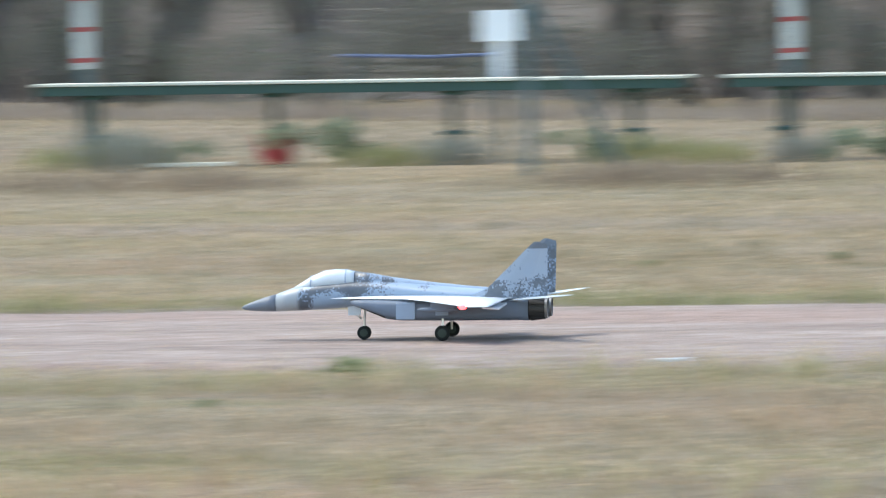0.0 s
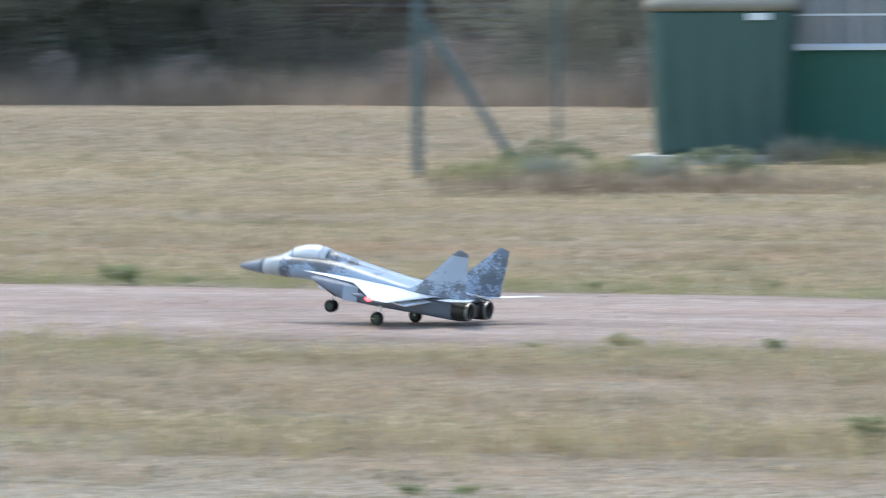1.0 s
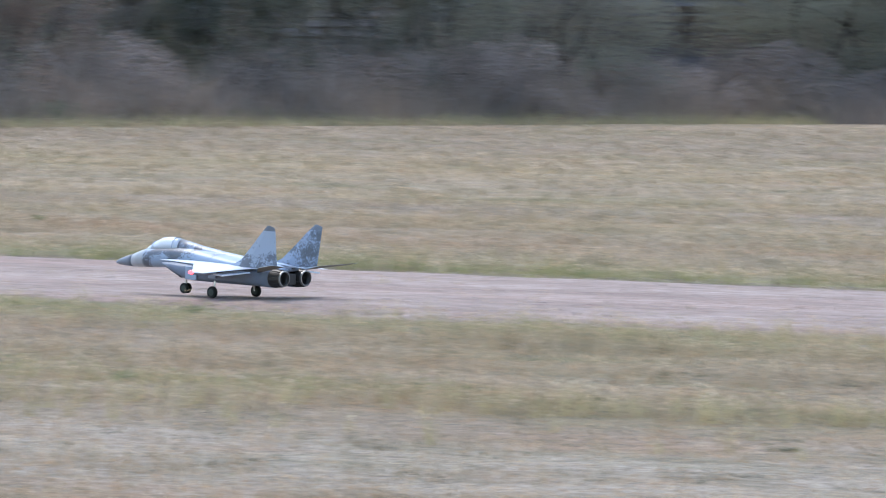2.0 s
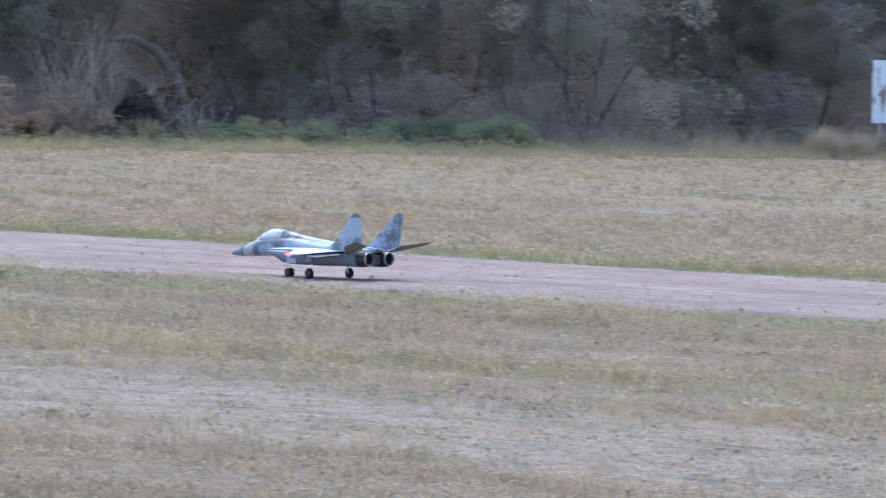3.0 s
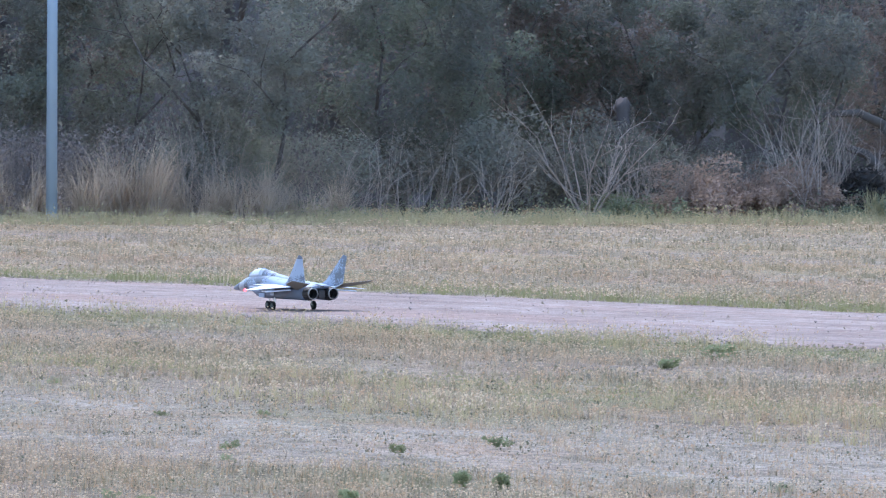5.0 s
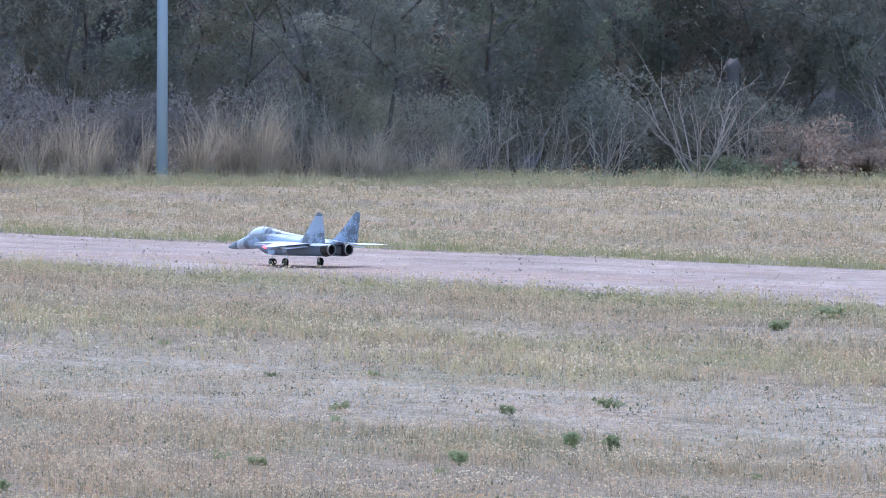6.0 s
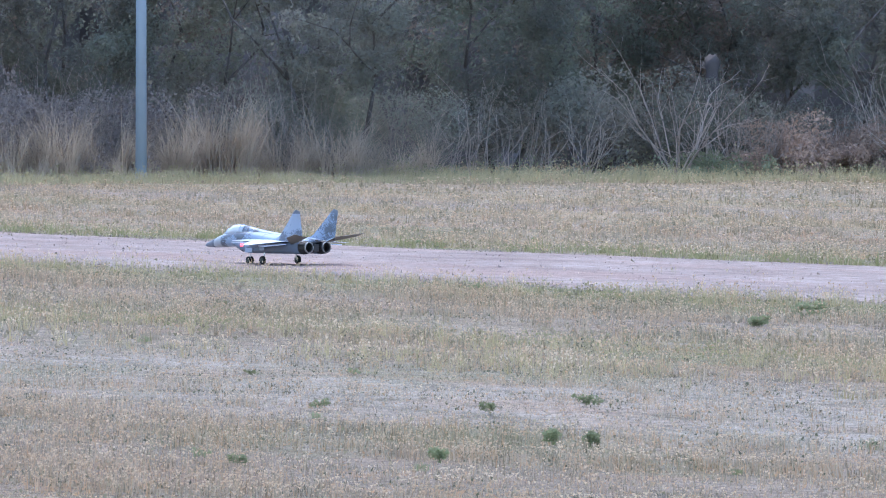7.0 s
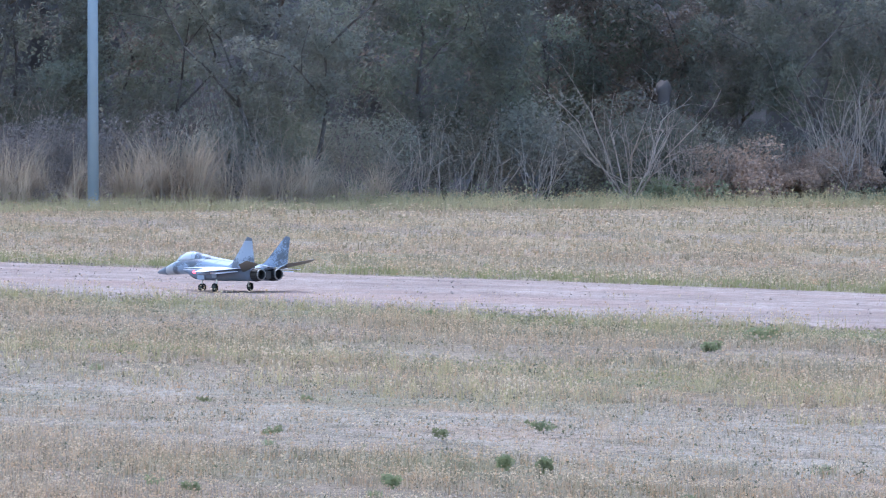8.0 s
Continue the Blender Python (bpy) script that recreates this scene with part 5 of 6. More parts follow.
        loft(bmf, [[(x0, s * (y), z), (x0 + (x1 - x0) * 0.25, s * (y + th / 2), z), (x0 + (x1 - x0) * 0.7, s * (y + th / 2.5), z), (x1, s * y, z), (x0 + (x1 - x0) * 0.7, s * (y - th / 2.5), z), (x0 + (x1 - x0) * 0.25, s * (y - th / 2), z)] for z, y, x0, x1, th in st])
        fin = part("tail_fin", bmf, "skin_fin" if s < 0 else "skin_fin2", jet, "outward-canted tail fin in square-blocked camouflage")
        cp = bmesh.new()
        loft(cp, [[(x0, s * y, z), (x0 + (x1 - x0) * 0.25, s * (y + 0.004), z), (x1, s * y, z - (0.0 if z < 0.43 else 0.012)), (x0 + (x1 - x0) * 0.25, s * (y - 0.004), z)] for z, y, x0, x1 in ((0.424, 0.206, 0.399, 0.497), (0.456, 0.2105, 0.437, 0.494))])
        part("fin_cap", cp, "cap", fin, "dark fin tip")
        sb = bmesh.new()
        foil(sb, [(0.0, -0.09, 0.135, 0, 0.012), (s * 0.06, -0.03, 0.155, 0, 0.011), (s * 0.215, 0.115, 0.235, 0, 0.006), (s * 0.23, 0.145, 0.232, 0, 0.003)])
        stab = part("stabilator", sb, "skin_skylit", jet, "all-moving tailplane, sky brightness put into its pale top")
        stab.data.materials.append(MAT["olive_under"])
        for f in stab.data.polygons:
            if f.normal.z < -0.3:
                f.material_index = 1
        STABS.append((stab, s))
        # main leg
        lg = bmesh.new()
        rod(lg, (0.0, s * 0.165, 0.19), (0.0, s * 0.178, 0.038), 0.0055)
        rod(lg, (0.0, s * 0.178, 0.038), (0.0, s * 0.196, 0.038), 0.004)
        rod(lg, (-0.05, s * 0.150, 0.17), (-0.002, s * 0.172, 0.10), 0.003)
        gear = part("main_leg", lg, "metal", jet, "bare metal landing leg")
        part("gear_door", boxed(-0.03, 0.03, s * 0.200 - 0.002, s * 0.200 + 0.002, 0.118, 0.180, 0.0015), "panel_blue", gear)
        wheel(gear, 0.0, s * 0.193, 0.036, 0.036, 0.023)
    lg = bmesh.new()
    rod(lg, (-0.385, 0, 0.17), (-0.39, 0, 0.032), 0.005)
    rod(lg, (-0.47, 0, 0.155), (-0.40, 0, 0.095), 0.0035)
    rod(lg, (-0.39, -0.018, 0.032), (-0.39, 0.018, 0.032), 0.0035)
    gear = part("nose_leg", lg, "metal", jet, "bare metal nose leg with a brace")
    wheel(gear, -0.39, -0.014, 0.032, 0.032, 0.014)
    wheel(gear, -0.39, 0.014, 0.032, 0.032, 0.014)
    part("nose_gear_door", boxed(-0.46, -0.40, -0.036, -0.032, 0.115, 0.16, 0.0015), "skin_skylit", gear)
    ant = bmesh.new()
    box(ant, 0.36, 0.47, -0.012, 0.012, 0.196, 0.206, 0.003)
    box(ant, 0.38, 0.46, -0.03, 0.03, 0.105, 0.17, 0.006)
    part("tail_block", ant, "burnt", jet)
    return jet


def wheel(parent, x, y, z, r, w):
    bm = bmesh.new()
    prof = [(-0.5, 0.62), (-0.5, 0.86), (-0.36, 0.97), (0, 1.0), (0.36, 0.97), (0.5, 0.86), (0.5, 0.62)]
    loft(bm, [[(r * f * math.cos(2 * math.pi * k / 24), w * g, r * f * math.sin(2 * math.pi * k / 24)) for k in range(24)] for g, f in prof])
    wh = part("wheel", bm, "tyre", parent, "", True)
    wh.matrix_local = Matrix.Translation((x, y, z))
    hb = bmesh.new()
    loft(hb, [[(r * f * math.cos(2 * math.pi * k / 16), w * g, r * f * math.sin(2 * math.pi * k / 16)) for k in range(16)] for g, f in ((-0.58, 0.2), (-0.54, 0.58), (0.54, 0.58), (0.58, 0.2))])
    part("hub", hb, "hub", wh, "green wheel hub")


STABS = []

# ---- the flying club's corner beyond the strip ----
def shed(name, label, x, y, length, depth, height, material, second=None, joint=0.0):
    """A low boarded hut with a flat overhanging roof; local x along the front, y into it."""
    top = empty(name, x, y, 0, 20)
    tagged(top, label, "shed")
    if second:
        part("wall_panel", boxed(0, joint - 0.004, 0, 0.08, 0.0, height, 0.006), second, top, "brighter teal-green front panel")
        part("wall_panel", boxed(joint + 0.004, length, 0.0, 0.08, 0.0, height, 0.006), material, top)
    else:
        part("wall_panel", boxed(0, length, 0, 0.08, 0.0, height, 0.006), material, top)
    part("side_wall", boxed(0, 0.08, 0.083, depth, 0, height), material, top)
    part("side_wall", boxed(length - 0.08, length, 0.083, depth, 0, height), material, top)
    part("back_wall", boxed(0.083, length - 0.083, depth - 0.08, depth, 0, height), material, top)
    part("roof", boxed(-0.2, length + 0.2, -0.25, depth + 0.2, height + 0.004, height + 0.09, 0.01), "lid", top, "weathered flat roof")
    n = int(length / 0.42)
    for k in range(1, n):
        u = length * k / n
        part("batten", boxed(u - 0.012, u + 0.012, -0.012, -0.001, 0.02, height - 0.02), second if second and u < joint else material, top)
    part("plinth", boxed(-0.03, length + 0.03, -0.03, -0.002, -0.05, 0.07), "concrete", top)
    return top


def shed_window(parent, u0, u1, z0, z1, bars):
    win = part("window", boxed(u0, u1, -0.022, -0.013, z0, z1), "curtain", parent, "window with pale curtains behind the panes")
    part("pane", boxed(u0 + 0.03, u1 - 0.03, -0.032, -0.026, z0 + 0.03, z1 - 0.03), "glass", win)
    part("sill", boxed(u0 - 0.03, u1 + 0.03, -0.07, -0.024, z0 - 0.045, z0 + 0.002, 0.005), "white", win, "white painted sill")
    part("frame", boxed(u0 - 0.02, u0 + 0.028, -0.042, -0.024, z0 + 0.004, z1), "white", win)
    part("frame", boxed(u1 - 0.028, u1 + 0.02, -0.042, -0.024, z0 + 0.004, z1), "white", win)
    for z in bars:
        part("glazing_bar", boxed(u0 + 0.03, u1 - 0.03, -0.041, -0.034, z - 0.012, z + 0.012), "white", win)
    for k in range(1, 5):
        u = u0 + (u1 - u0) * k / 5
        part("glazing_bar", boxed(u - 0.008, u + 0.008, -0.0385, -0.034, z0 + 0.03, z1 - 0.03), "greywood", win)
    for k in range(3):
        u = u0 + (u1 - u0) * (0.3 + 0.16 * k)
        part("curtain_fold", rodded((u, -0.0225, z0 + 0.03), (u, -0.0225, z1 - 0.03), 0.006, 0.006, 6), "blue" if k == 1 else "curtain", win)


def board(name, label, x, y, z0, z1, w, material="white", rz=20.0, lines=0, category="notice board"):
    """A flat board with rows of faded writing shown as bars."""
    top = empty(name, x, y, 0, rz)
    tagged(top, label, category)
    part("panel", boxed(0, w, -0.02, 0.0, z0, z1, 0.004), material, top)
    r = random.Random(int(w * 1000))
    for k in range(lines):
        z = z1 - (z1 - z0) * (k + 0.8) / (lines + 0.6)
        part("text_bar", boxed(w * 0.12, w * r.uniform(0.55, 0.88), -0.024, -0.0205, z - 0.012, z + 0.012), "ink", top)
    return top


def on_shed(o, u, v=-0.03):
    c, q = math.cos(radians(20)), math.sin(radians(20))
    return o[0] + c * u - q * v, o[1] + q * u + c * v


def pit_table(x0, x1, y, h=0.86, deep=0.85, label=""):
    """A long table with a pale top, a dark edge and pedestal legs."""
    top = empty("work_table", x0, y, 0)
    tagged(top, label or "long pale-topped work table with dark green edge", "table", "work tables")
    w = x1 - x0
    part("tabletop", boxed(0, w, 0, deep, h - 0.03, h, 0.006), "cream", top)
    part("edge_beam", boxed(0.03, w - 0.03, 0.03, 0.09, h - 0.13, h - 0.032, 0.006), "darkgreen", top, "dark green edge beam")
    n = max(2, round(w / 2.0) + 1)
    for k in range(n):
        u = 0.6 + (w - 1.2) * k / (n - 1)
        part("leg", box(boxed(u - 0.04, u + 0.04, deep / 2 - 0.05, deep / 2 + 0.05, 0.0, h - 0.16, 0.008), u - 0.15, u + 0.15, 0.1, deep - 0.05, h - 0.17, h - 0.131, 0.006), "darkgreen", top)
        part("foot_rail", boxed(u - 0.14, u + 0.14, deep / 2 - 0.2, deep / 2 + 0.2, 0.27, 0.31, 0.006), "darkgreen", top)
    return top


def bench(x0, x1, y, h=0.46, rz=0.0, label="narrow wooden bench with a pale weathered seat"):
    top = empty("bench", x0, y, 0, rz)
    tagged(top, label, "bench", "benches")
    w = x1 - x0
    part("seat", boxed(0, w, 0, 0.28, h - 0.035, h, 0.006), "cream", top)
    for u in (0.22, w * 0.5, w - 0.22):
        part("bracket", boxed(u - 0.16, u + 0.16, 0.04, 0.24, h - 0.075, h - 0.037, 0.005), "darkgreen", top)
        part("leg", boxed(u - 0.05, u + 0.05, 0.08, 0.20, -0.02, h - 0.076, 0.006), "greywood", top)
    return top


def chair(x, y, material, label, rz=0.0):
    top = empty("folding_chair", x, y, 0, rz)
    tagged(top, label, "chair", "folding chairs")
    part("backrest", boxed(-0.26, 0.26, 0.20, 0.225, 0.84, 1.06, 0.01), material, top)
    part("seat", boxed(-0.25, 0.25, -0.22, 0.19, 0.44, 0.47, 0.01), "darkgreen", top)
    for u in (-0.25, 0.25):
        part("leg", rodded((u, -0.24, 0), (u, 0.23, 0.85), 0.013, 0.013, 8), "tealpost", top)
        part("leg", rodded((u, 0.24, 0), (u, -0.2, 0.5), 0.013, 0.013, 8), "tealpost", top)
    return top


def marker_post(x, y, rz=0):
    top = empty("marker_post", x, y, 0, rz)
    tagged(top, "square white post with red bands on a grey-green base", "post", "marker posts")
    part("base_post", boxed(-0.05, 0.05, -0.05, 0.05, -0.1, 1.0, 0.006), "tealpost", top, "grey-green lower post")
    part("upper_post", boxed(-0.082, 0.082, -0.07, 0.03, 1.003, 2.9, 0.008), "greywhite", top, "off-white upper post")
    for z in (1.1, 1.43, 1.76, 2.09):
        part("red_band", boxed(-0.085, 0.085, -0.073, 0.033, z - 0.025, z + 0.025, 0.002), "red", top, "red painted band")
    return top


def fence_post(x, y, brace=0.0, h=2.3, wide=0.055):
    top = empty("fence_post", x, y, 0)
    tagged(top, "grey-green steel fence post" + (" with a sloping brace" if brace else ""), "fence post", "fence posts")
    part("post", rodded((0, 0, -0.1), (0, 0, h), wide, wide, 12), "tealpost", top)
    part("post_cap", rodded((0, 0, h + 0.002), (0, 0, h + 0.03), wide * 1.1, wide * 0.7, 12), "tealpost", top)
    if brace:
        part("brace", rodded((brace * 0.06, 0.02, 1.6), (brace, 0.3, -0.05), 0.042, 0.042, 10), "tealpost", top)
    return top


def furniture():
    A, B = (-29.2, 66.4), (-23.9, 69.0)
    hut = shed("clubhouse", "long low dark green boarded clubhouse with a teal panel and windows", *A, 5.35, 3.0, 2.55, "shed", "teal", 1.59)
    shed_window(hut, 0.16, 1.36, 1.30, 2.25, (1.66,))
    shed_window(hut, 4.27, 5.24, 1.34, 2.25, (1.66,))
    hut2 = shed("storage_hut", "dark green boarded storage hut beside the clubhouse", *B, 3.05, 2.6, 2.5, "shed")
    # no wall here: a dark panel added for the dark gap between the huts
    part("gap_fill", boxed(-0.62, -0.02, 0.35, 0.43, 0, 2.4, 0.006), "darkgreen", hut2, "dark recessed panel added for the dark gap between the huts")
    board("notice", "small white notice sheet on the dark green wall", *on_shed(A, 1.82), 1.54, 2.2, 0.43, "white", 20, 5)
    board("notice_board", "tall white notice board with faded blue writing", *on_shed(A, 3.58), 0.99, 2.2, 0.63, "white", 20, 7)
    gauge = board("striped_panel", "pale upright panel with red bands on the hut", *on_shed(B, 0.93), 0.69, 1.70, 0.26, "greywhite", 20, 0, "panel")
    for z in (0.71, 1.03, 1.35, 1.68):
        part("red_band", boxed(-0.003, 0.263, -0.027, -0.0205, z - 0.018, z + 0.018), "red", gauge, "red painted band")
    board("white_plate", "plain white plate screwed to the hut wall", *on_shed(B, 2.5), 1.37, 1.56, 0.6, "white", 20, 0, "plate")
    x, y = on_shed(A, 2.95, -0.06)
    tagged(part("wall_bar", rodded((x, y, 1.27), (x + 0.75, y + 0.27, 1.29), 0.018, 0.018, 8), "black"), "dark metal bar fixed across the wall", "bar")
    x, y = on_shed(B, 1.24, -0.06)
    tagged(part("wall_shelf", boxed(0, 0.8, -0.1, 0, -0.012, 0.012, 0.003), "cream"), "thin pale shelf on the hut wall", "shelf").matrix_world = pose(x, y, 0.82, 0, 0, 20)
    bench(0, 2.15, 0, 0.40).matrix_world = pose(*on_shed(B, -0.34, -1.3), 0, 0, 0, 20)
    lean = part("leaning_board", boxed(-0.28, 0.28, -0.015, 0.015, 0, 0.75, 0.004), "greywood")
    tagged(lean, "pale weathered board leaning on the hut corner", "board").matrix_world = pose(*on_shed(B, 2.85, -0.30), 0.0, -18, 28, 20)
    # the green tank
    tank = empty("storage_bin", -29.75, 64.9, 0, 20)
    tagged(tank, "tall dark green plastic storage bin with a weathered domed lid", "storage bin")
    bm = bmesh.new()
    loft(bm, [[(0.45 + w * p[0], 0.75 + w * p[1], z) for p in [(math.copysign(abs(math.cos(a)) ** 0.28, math.cos(a)), math.copysign(abs(math.sin(a)) ** 0.28, math.sin(a))) for a in [2 * math.pi * (k + 0.5) / 40 for k in range(40)]]] for z, w in ((0.09, 0.74), (0.2, 0.755), (1.0, 0.785), (1.66, 0.81), (1.70, 0.81))])
    part("body", bm, "bin", tank, "dark green ribbed plastic body", True)
    bm = bmesh.new()
    loft(bm, [[(0.45 + w * p[0], 0.75 + w * p[1], z) for p in [(math.copysign(abs(math.cos(a)) ** 0.35, math.cos(a)), math.copysign(abs(math.sin(a)) ** 0.35, math.sin(a))) for a in [2 * math.pi * (k + 0.5) / 40 for k in range(40)]]] for z, w in ((1.702, 0.84), (1.75, 0.875), (1.80, 0.87), (1.90, 0.78), (1.95, 0.55), (1.97, 0.2))])
    part("lid", bm, "lid", tank, "weathered beige domed lid", True)
    part("label", boxed(0.78, 1.03, -0.095, -0.068, 1.60, 1.68, 0.002), "white", tank, "small white label")
    for u in (-0.1, 0.25, 0.6, 0.95):
        part("rib", boxed(u - 0.02, u + 0.02, -0.055, -0.030, 0.12, 1.6, 0.008), "bin", tank)
    slab = part("concrete_slab", boxed(-0.55, 1.35, -0.25, 1.6, -0.05, 0.085, 0.02), "concrete")
    tagged(slab, "rough concrete slab under the bin", "slab").matrix_world = pose(-29.75, 64.9, 0, 0, 0, 20)
    # tables, benches and chairs
    pit_table(-10.68, -3.79, 65.9)
    pit_table(-3.41, 3.2, 65.9)
    pit_table(-20.1, -17.85, 66.2, 0.87, 0.8, "pale-topped work table with a dark lower shelf")
    low = empty("bench", -19.7, 65.75, 0)
    tagged(low, "dark green bench before the pale work table", "bench", "benches")
    part("seat", boxed(0, 1.6, 0, 0.3, 0.52, 0.57, 0.01), "darkgreen", low)
    for u in (0.2, 1.4):
        part("leg", boxed(u - 0.05, u + 0.05, 0.05, 0.25, -0.02, 0.518, 0.006), "greywood", low)
    bench(-18.84, -16.68, 64.9, 0.49)
    bench(-14.41, -12.13, 65.6, 0.46)
    chair(-15.3, 70.0, "fabric_green", "folding chair with a pale green fabric back")
    chair(-13.1, 70.2, "fabric_green", "folding chair with a pale green fabric back", 20)
    chair(-18.1, 69.8, "blue", "folding chair with a blue fabric back", -15)
    box1 = part("cool_box", box(boxed(-18.78, -18.47, 66.3, 66.6, 0.872, 1.07, 0.02), -18.8, -18.45, 66.28, 66.62, 1.072, 1.10, 0.01), "blue")
    tagged(box1, "blue plastic box standing on the work table", "box")
    box2 = part("white_box", boxed(-19.68, -19.44, 66.4, 66.6, 0.872, 1.04, 0.01), "white")
    tagged(box2, "small white carton standing on the work table", "carton")
    bucket = bmesh.new()
    loft(bucket, [[(r * math.cos(2 * math.pi * k / 20), r * math.sin(2 * math.pi * k / 20), z) for k in range(20)] for z, r in ((0, 0.15), (0.02, 0.16), (0.30, 0.20), (0.32, 0.21), (0.32, 0.185), (0.05, 0.15))])
    tagged(part("bucket", bucket, "red", None, "", True), "dark red plastic bucket in the weeds", "bucket").matrix_world = pose(-8.07, 65.4, 0.0)
    tagged(part("plank", boxed(-9.5, -8.5, 64.8, 65.0, 0.0, 0.04, 0.008), "cream"), "pale plank lying on the ground", "plank")
    # signs and posts
    info = empty("post_sign", -5.85, 66.95, 0)
    tagged(info, "small plain white sign on a white post behind the table", "sign")
    part("post", boxed(-0.07, 0.07, 0.0, 0.05, 0.84, 1.24, 0.005), "white", info)
    part("stake", boxed(-0.03, 0.03, 0.005, 0.045, -0.1, 0.838, 0.005), "tealpost", info)
    part("plate", boxed(-0.205, 0.205, -0.025, -0.002, 1.24, 1.57, 0.005), "white", info)
    marker_post(-10.3, 66.95)
    marker_post(-2.76, 66.95)
    marker_post(-15.45, 62.9)
    red = part("red_stake", boxed(-0.045, 0.045, -0.03, 0.03, -0.05, 1.0, 0.006), "red")
    tagged(red, "faded red painted wooden stake", "stake").matrix_world = pose(-16.55, 67.0, 0)
    hang = empty("hanging_panel", -15.55, 68.0, 0)
    tagged(hang, "dark green panel hung on two posts", "panel")
    part("panel", boxed(0.0, 0.62, -0.02, 0.02, 1.13, 2.2, 0.006), "teal", hang)
    for u in (0.05, 0.57):
        part("post", boxed(u - 0.015, u + 0.015, 0.023, 0.05, -0.1, 2.25, 0.004), "greywood", hang)
    rail = empty("rail", -18.4, 70.5, 0)
    tagged(rail, "thin grey rail on slim posts behind the benches", "rail")
    part("bar", rodded((0, 0, 1.05), (3.9, 0, 1.03), 0.02, 0.02, 8), "greywood", rail)
    for u in (0.0, 1.3, 2.6, 3.9):
        part("post", rodded((u, 0.03, -0.1), (u, 0.03, 1.1), 0.025, 0.025, 8), "tealpost", rail)
    thin = empty("rail", -7.8, 69.2, 0)
    tagged(thin, "thin bluish tube rail on slim posts behind the table", "rail")
    part("bar", rod(rodded((0, 0, 1.10), (0.95, 0, 1.07), 0.02, 0.02, 8), (0.95, 0, 1.07), (1.75, 0, 1.09), 0.02, 0.02, 8), "blue", thin)
    for u in (0.15, 1.6):
        part("post", rodded((u, 0.03, -0.1), (u, 0.03, 1.06), 0.015, 0.015, 8), "tealpost", thin)
    plate = board("small_sign", "small white plate on a short stake", -17.0, 65.8, 0.61, 0.79, 0.25, "white", 0, 0, "sign")
    part("stake", boxed(0.1, 0.14, 0.003, 0.03, -0.05, 0.75), "greywood", plate)
    # wire fence
    posts = [(-4.94, 59.6, 0.9), (-17.45, 59.2, 0.0), (-30.1, 59.1, 1.1), (-36.2, 59.4, 0.0), (-35.6, 59.4, 0.0), (-37.1, 77.0, 0.0)]
    for x, y, b in posts:
        fence_post(x, y, b, wide=0.03 if x < -35 else 0.05)
    gate = empty("wire_gate", -35.9, 59.4, 0)
    tagged(gate, "narrow ladder of wires between two fence posts", "gate")
    for z in (0.95, 1.07, 1.2, 1.33, 1.46, 1.6, 1.75, 1.9):
        part("rung", rodded((-0.3, 0, z), (0.3, 0, z + 0.03), 0.008, 0.008, 6), "tealpost", gate)
    # the rusted board and the tall pole at the wood
    bx, by = on_line(44.36, -1.6)
    sign = empty("rusted_board", bx, by, 0, 45)
    tagged(sign, "white metal board with peeling rusty patches on two posts", "board")
    part("plate", boxed(-0.0, 1.24, -0.02, 0.02, 0.60, 1.72, 0.006), "board", sign, "peeling white plate")
    for u in (0.15, 1.09):
        part("post", boxed(u - 0.035, u + 0.035, 0.023, 0.09, -0.1, 1.5, 0.005), "greywood", sign)
    px, py = on_line(58.33, -1.2)
    pole = empty("lamp_pole", px, py, 0)
    tagged(pole, "tall bluish galvanised steel pole", "pole")
    part("shaft", rodded((0, 0, -0.1), (0, 0, 8.0), 0.088, 0.07, 20), "galv", pole, "", True)
    part("base_sleeve", rodded((0, 0, -0.05), (0, 0, 0.12), 0.105, 0.1, 20), "concrete", pole)


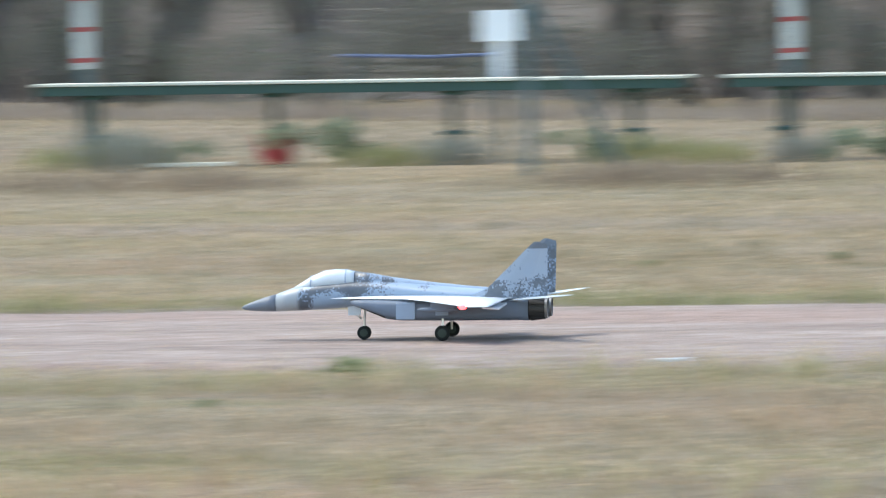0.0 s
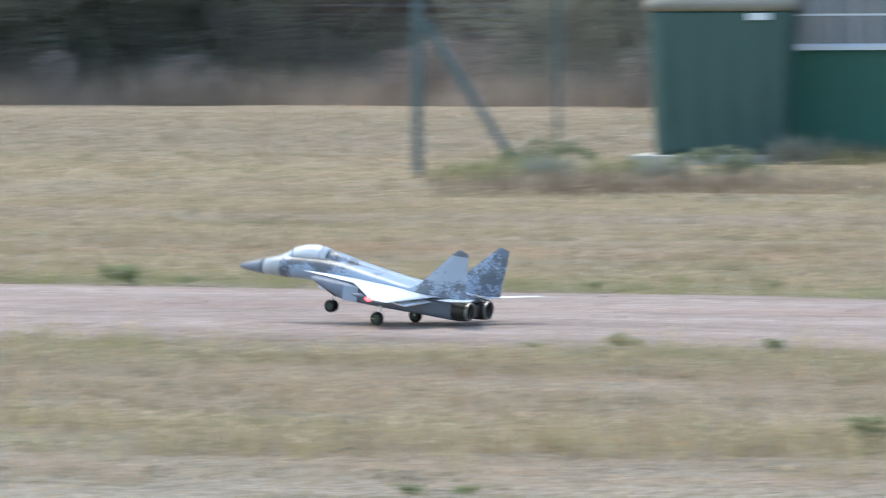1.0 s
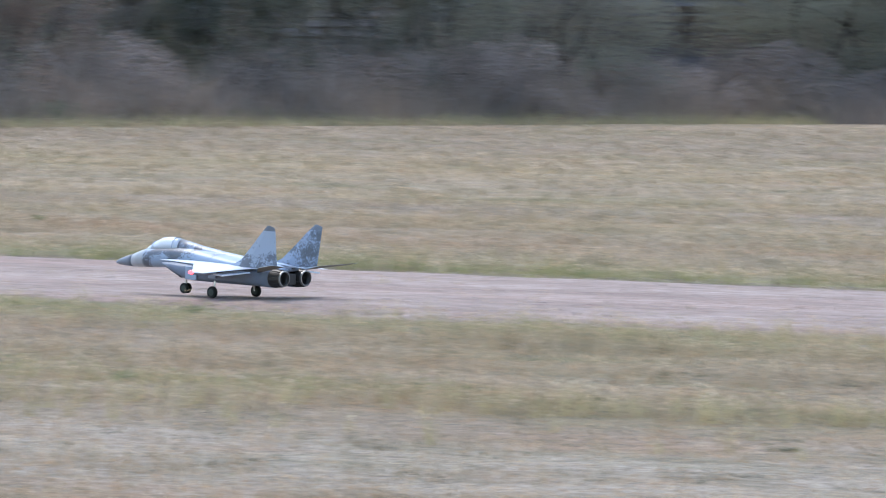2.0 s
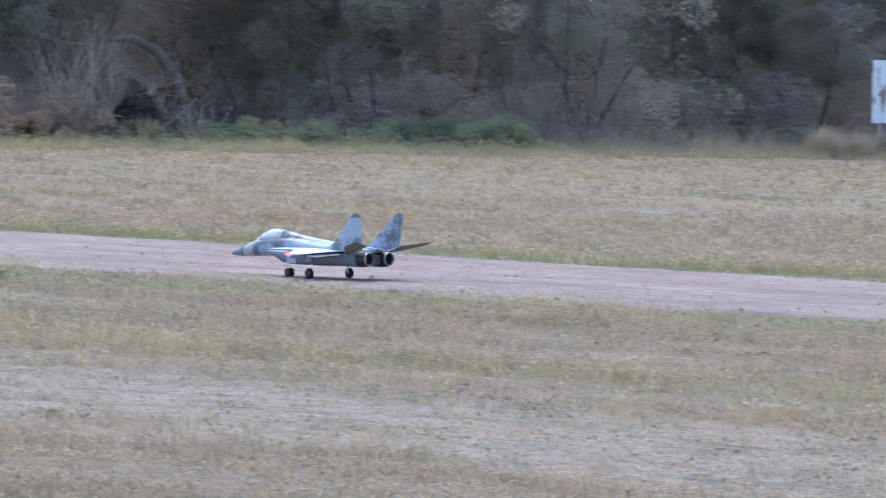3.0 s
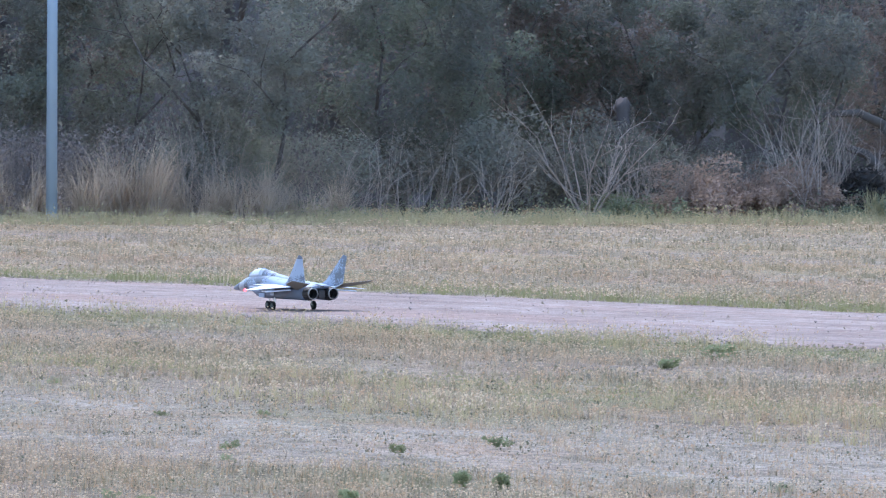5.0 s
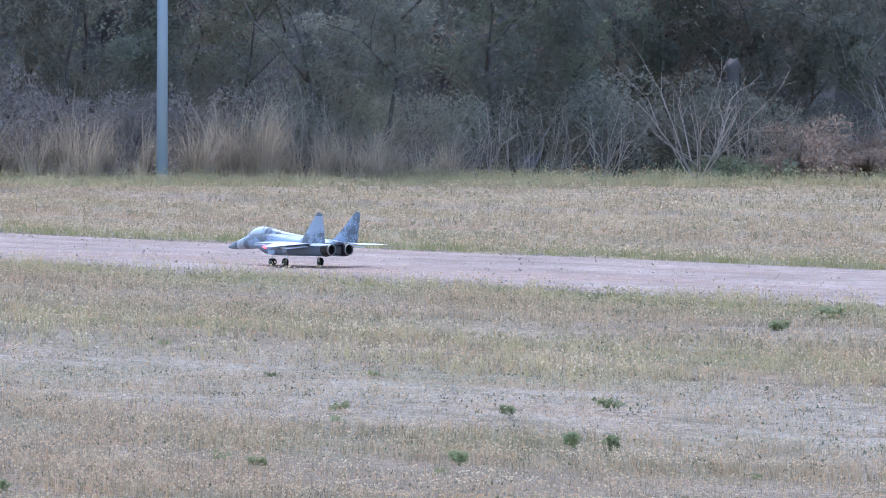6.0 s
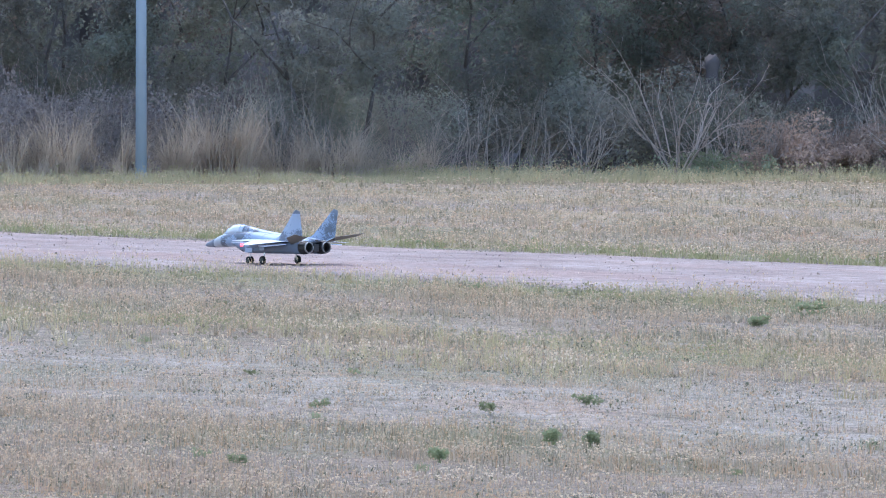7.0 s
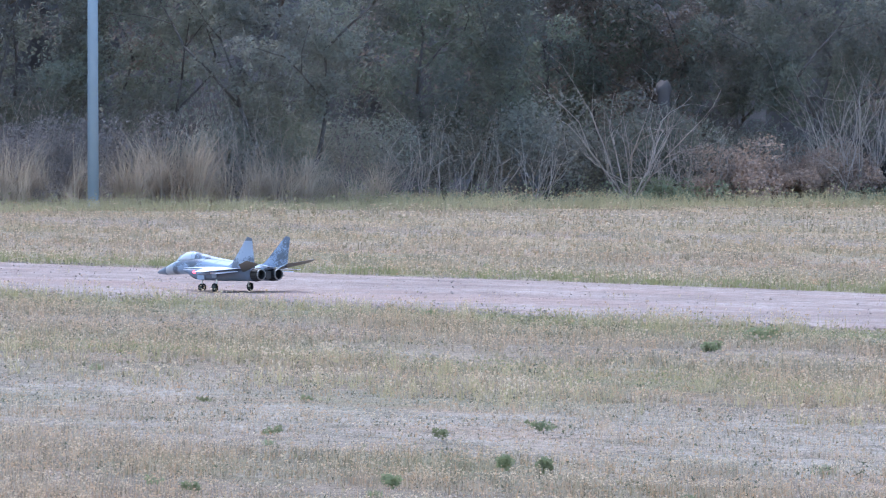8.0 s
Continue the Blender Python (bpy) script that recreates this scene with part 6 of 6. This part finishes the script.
def corner_growth():
    """Weeds and scrub round the huts, the tables and the fence."""
    kinds = [clump("scrub_bush", "grey-green straggling weeds by the huts", 111, 0.55, 0.9, 420, "leaf_grey", 0.022, "weeds by the huts", 0.9, "weeds"), clump("scrub_bush", "yellow-green straggling weeds by the fence", 112, 0.42, 1.1, 420, "tuft", 0.022, "weeds by the huts", 1.1, "weeds"),
             bush("scrub_bush", "dark green low leafy bush by the huts", 113, 0.42, 0.9, "weed", 1100, 0.028, "weeds by the huts", "weeds")]
    spots = [on_shed((-29.2, 66.4), u, -0.45 - 0.2 * (k % 2)) for k, u in enumerate((0.9, 1.5, 2.0, 3.0, 3.8, 4.6, 5.2, 6.0, 6.9, 7.8, 8.6, 9.2))]
    spots += [(-28.3, 64.9), (-28.0, 65.2), (-28.6, 58.6), (-28.1, 58.0), (-27.6, 59.0), (-27.0, 58.4), (-28.9, 59.8), (-26.2, 58.0), (-28.4, 57.0), (-10.0, 65.2), (-9.6, 65.0), (-9.0, 65.2), (-7.6, 65.2), (-6.9, 64.8), (-6.2, 65.1), (-4.7, 64.6), (-4.2, 65.0), (-3.5, 64.3), (-2.6, 64.7), (-1.8, 64.3), (-0.9, 64.7), (-14.2, 64.8), (-13.2, 64.9), (-12.6, 65.0), (-19.3, 65.0), (-11.5, 64.3), (-17.6, 64.2)]
    scatter(kinds, spots, 114, 0.55, 1.1)
    r = random.Random(5)
    band = np.array([(x, 57.2 - 0.55 * max(0.0, -19 - x) + 0.7 * math.sin(x * 0.3) + r.gauss(0, 0.6)) for x in np.arange(-26.3, 1, 0.02)])
    band = band[patchiness(band, 0.7, 0.9, 2.0) > 0.1]
    blades("scrub_band", band, 9, 0.2, 0.018, "grey-brown withered scrub along the fence", "scrub", 0.35, 0.8)
    low = clump("scrub_bush", "low withered brown tangle before the fence", 115, 0.30, 1.8, 700, "scrub", 0.02, "weeds by the huts", 1.2, "weeds")
    scatter([low], [(-18.4, 56.8), (-14.9, 57.2), (-16.6, 56.9), (-11.2, 57.2), (-7.9, 56.9), (-3.6, 57.0), (-21.2, 55.9), (-24.6, 53.9), (-25.6, 53.2), (-23.9, 54.0)], 116, 0.6, 1.1)


# ---- build ----
ground()
runway()
woods()
edge_growth()
furniture()
corner_growth()
board_growth()
litter()
JET = jet_model()
weeds()
grass()

JET_ROWS = [  # seconds, x, y, heading, nose-up
    (0.0, -2.83, 29.35, -1.4, 0.0), (0.2, -5.37, 29.16, -2.0, 0.0), (0.4, -7.82, 29.0, -3.5, 0.8), (0.6, -10.22, 28.90, -4.0, 0.8), (0.8, -12.60, 28.86, -3.2, 0.3),
    (1.0, -14.76, 28.72, -3.5, 8.0), (1.2, -16.96, 28.70, -1.0, 13.5), (1.5, -20.15, 28.5, -1.0, 10.0), (1.8, -23.0, 28.3, -1.0, 3.0), (2.1, -25.55, 28.15, -1.0, 1.5),
    (2.3, -27.10, 28.08, -0.5, -0.4), (2.5, -28.79, 28.12, 0.7, -1.6), (2.7, -30.55, 28.25, 3.4, 2.5), (2.9, -32.08, 28.28, 3.8, -0.8), (3.1, -33.45, 28.26, 4.1, -1.0),
    (3.5, -35.98, 28.24, -0.6, -0.8), (3.7, -37.25, 28.33, -4.8, -0.8), (4.0, -38.98, 28.44, -5.2, -0.8), (4.3, -40.38, 28.54, -5.0, -0.8), (4.5, -41.18, 28.58, -5.0, -0.8),
    (4.7, -41.95, 28.68, -5.0, 0.0), (5.1, -43.2, 28.8, -2.0, 0.0), (5.5, -44.1, 28.8, 5.0, 0.0), (5.8, -44.35, 28.76, 7.4, -0.8), (6.0, -44.36, 28.75, 7.6, -0.8), (6.5, -44.28, 28.68, 7.7, -0.8), (8.0, -44.24, 28.65, 7.7, -0.8)]
STAB_ROWS = [(0.0, 6), (0.3, 8), (0.6, 10), (0.8, 13), (1.0, 9), (1.2, -2), (1.8, 10), (2.3, 13), (2.5, 19), (2.9, 16), (3.1, 20), (4.5, 20), (4.7, 18), (5.4, 8), (5.8, -3), (6.0, -3), (6.3, -4), (6.5, -13), (6.7, 2),
             (6.9, 16), (7.05, 16), (7.2, -9), (7.5, -9), (7.7, 18), (8.0, 18)]


def motions():
    walk(JET, [(t, pose(x, y, 0.004, 0, 0, h) @ Matrix.Translation((0, 0, 0.0)) @ pose(0, 0, 0, 0, up, 0)) for t, x, y, h, up in JET_ROWS])
    for stab, s in STABS:
        walk(stab, [(t, pose(0.40, s * 0.155, 0.192, 0, -d, 0)) for t, d in STAB_ROWS])


motions()
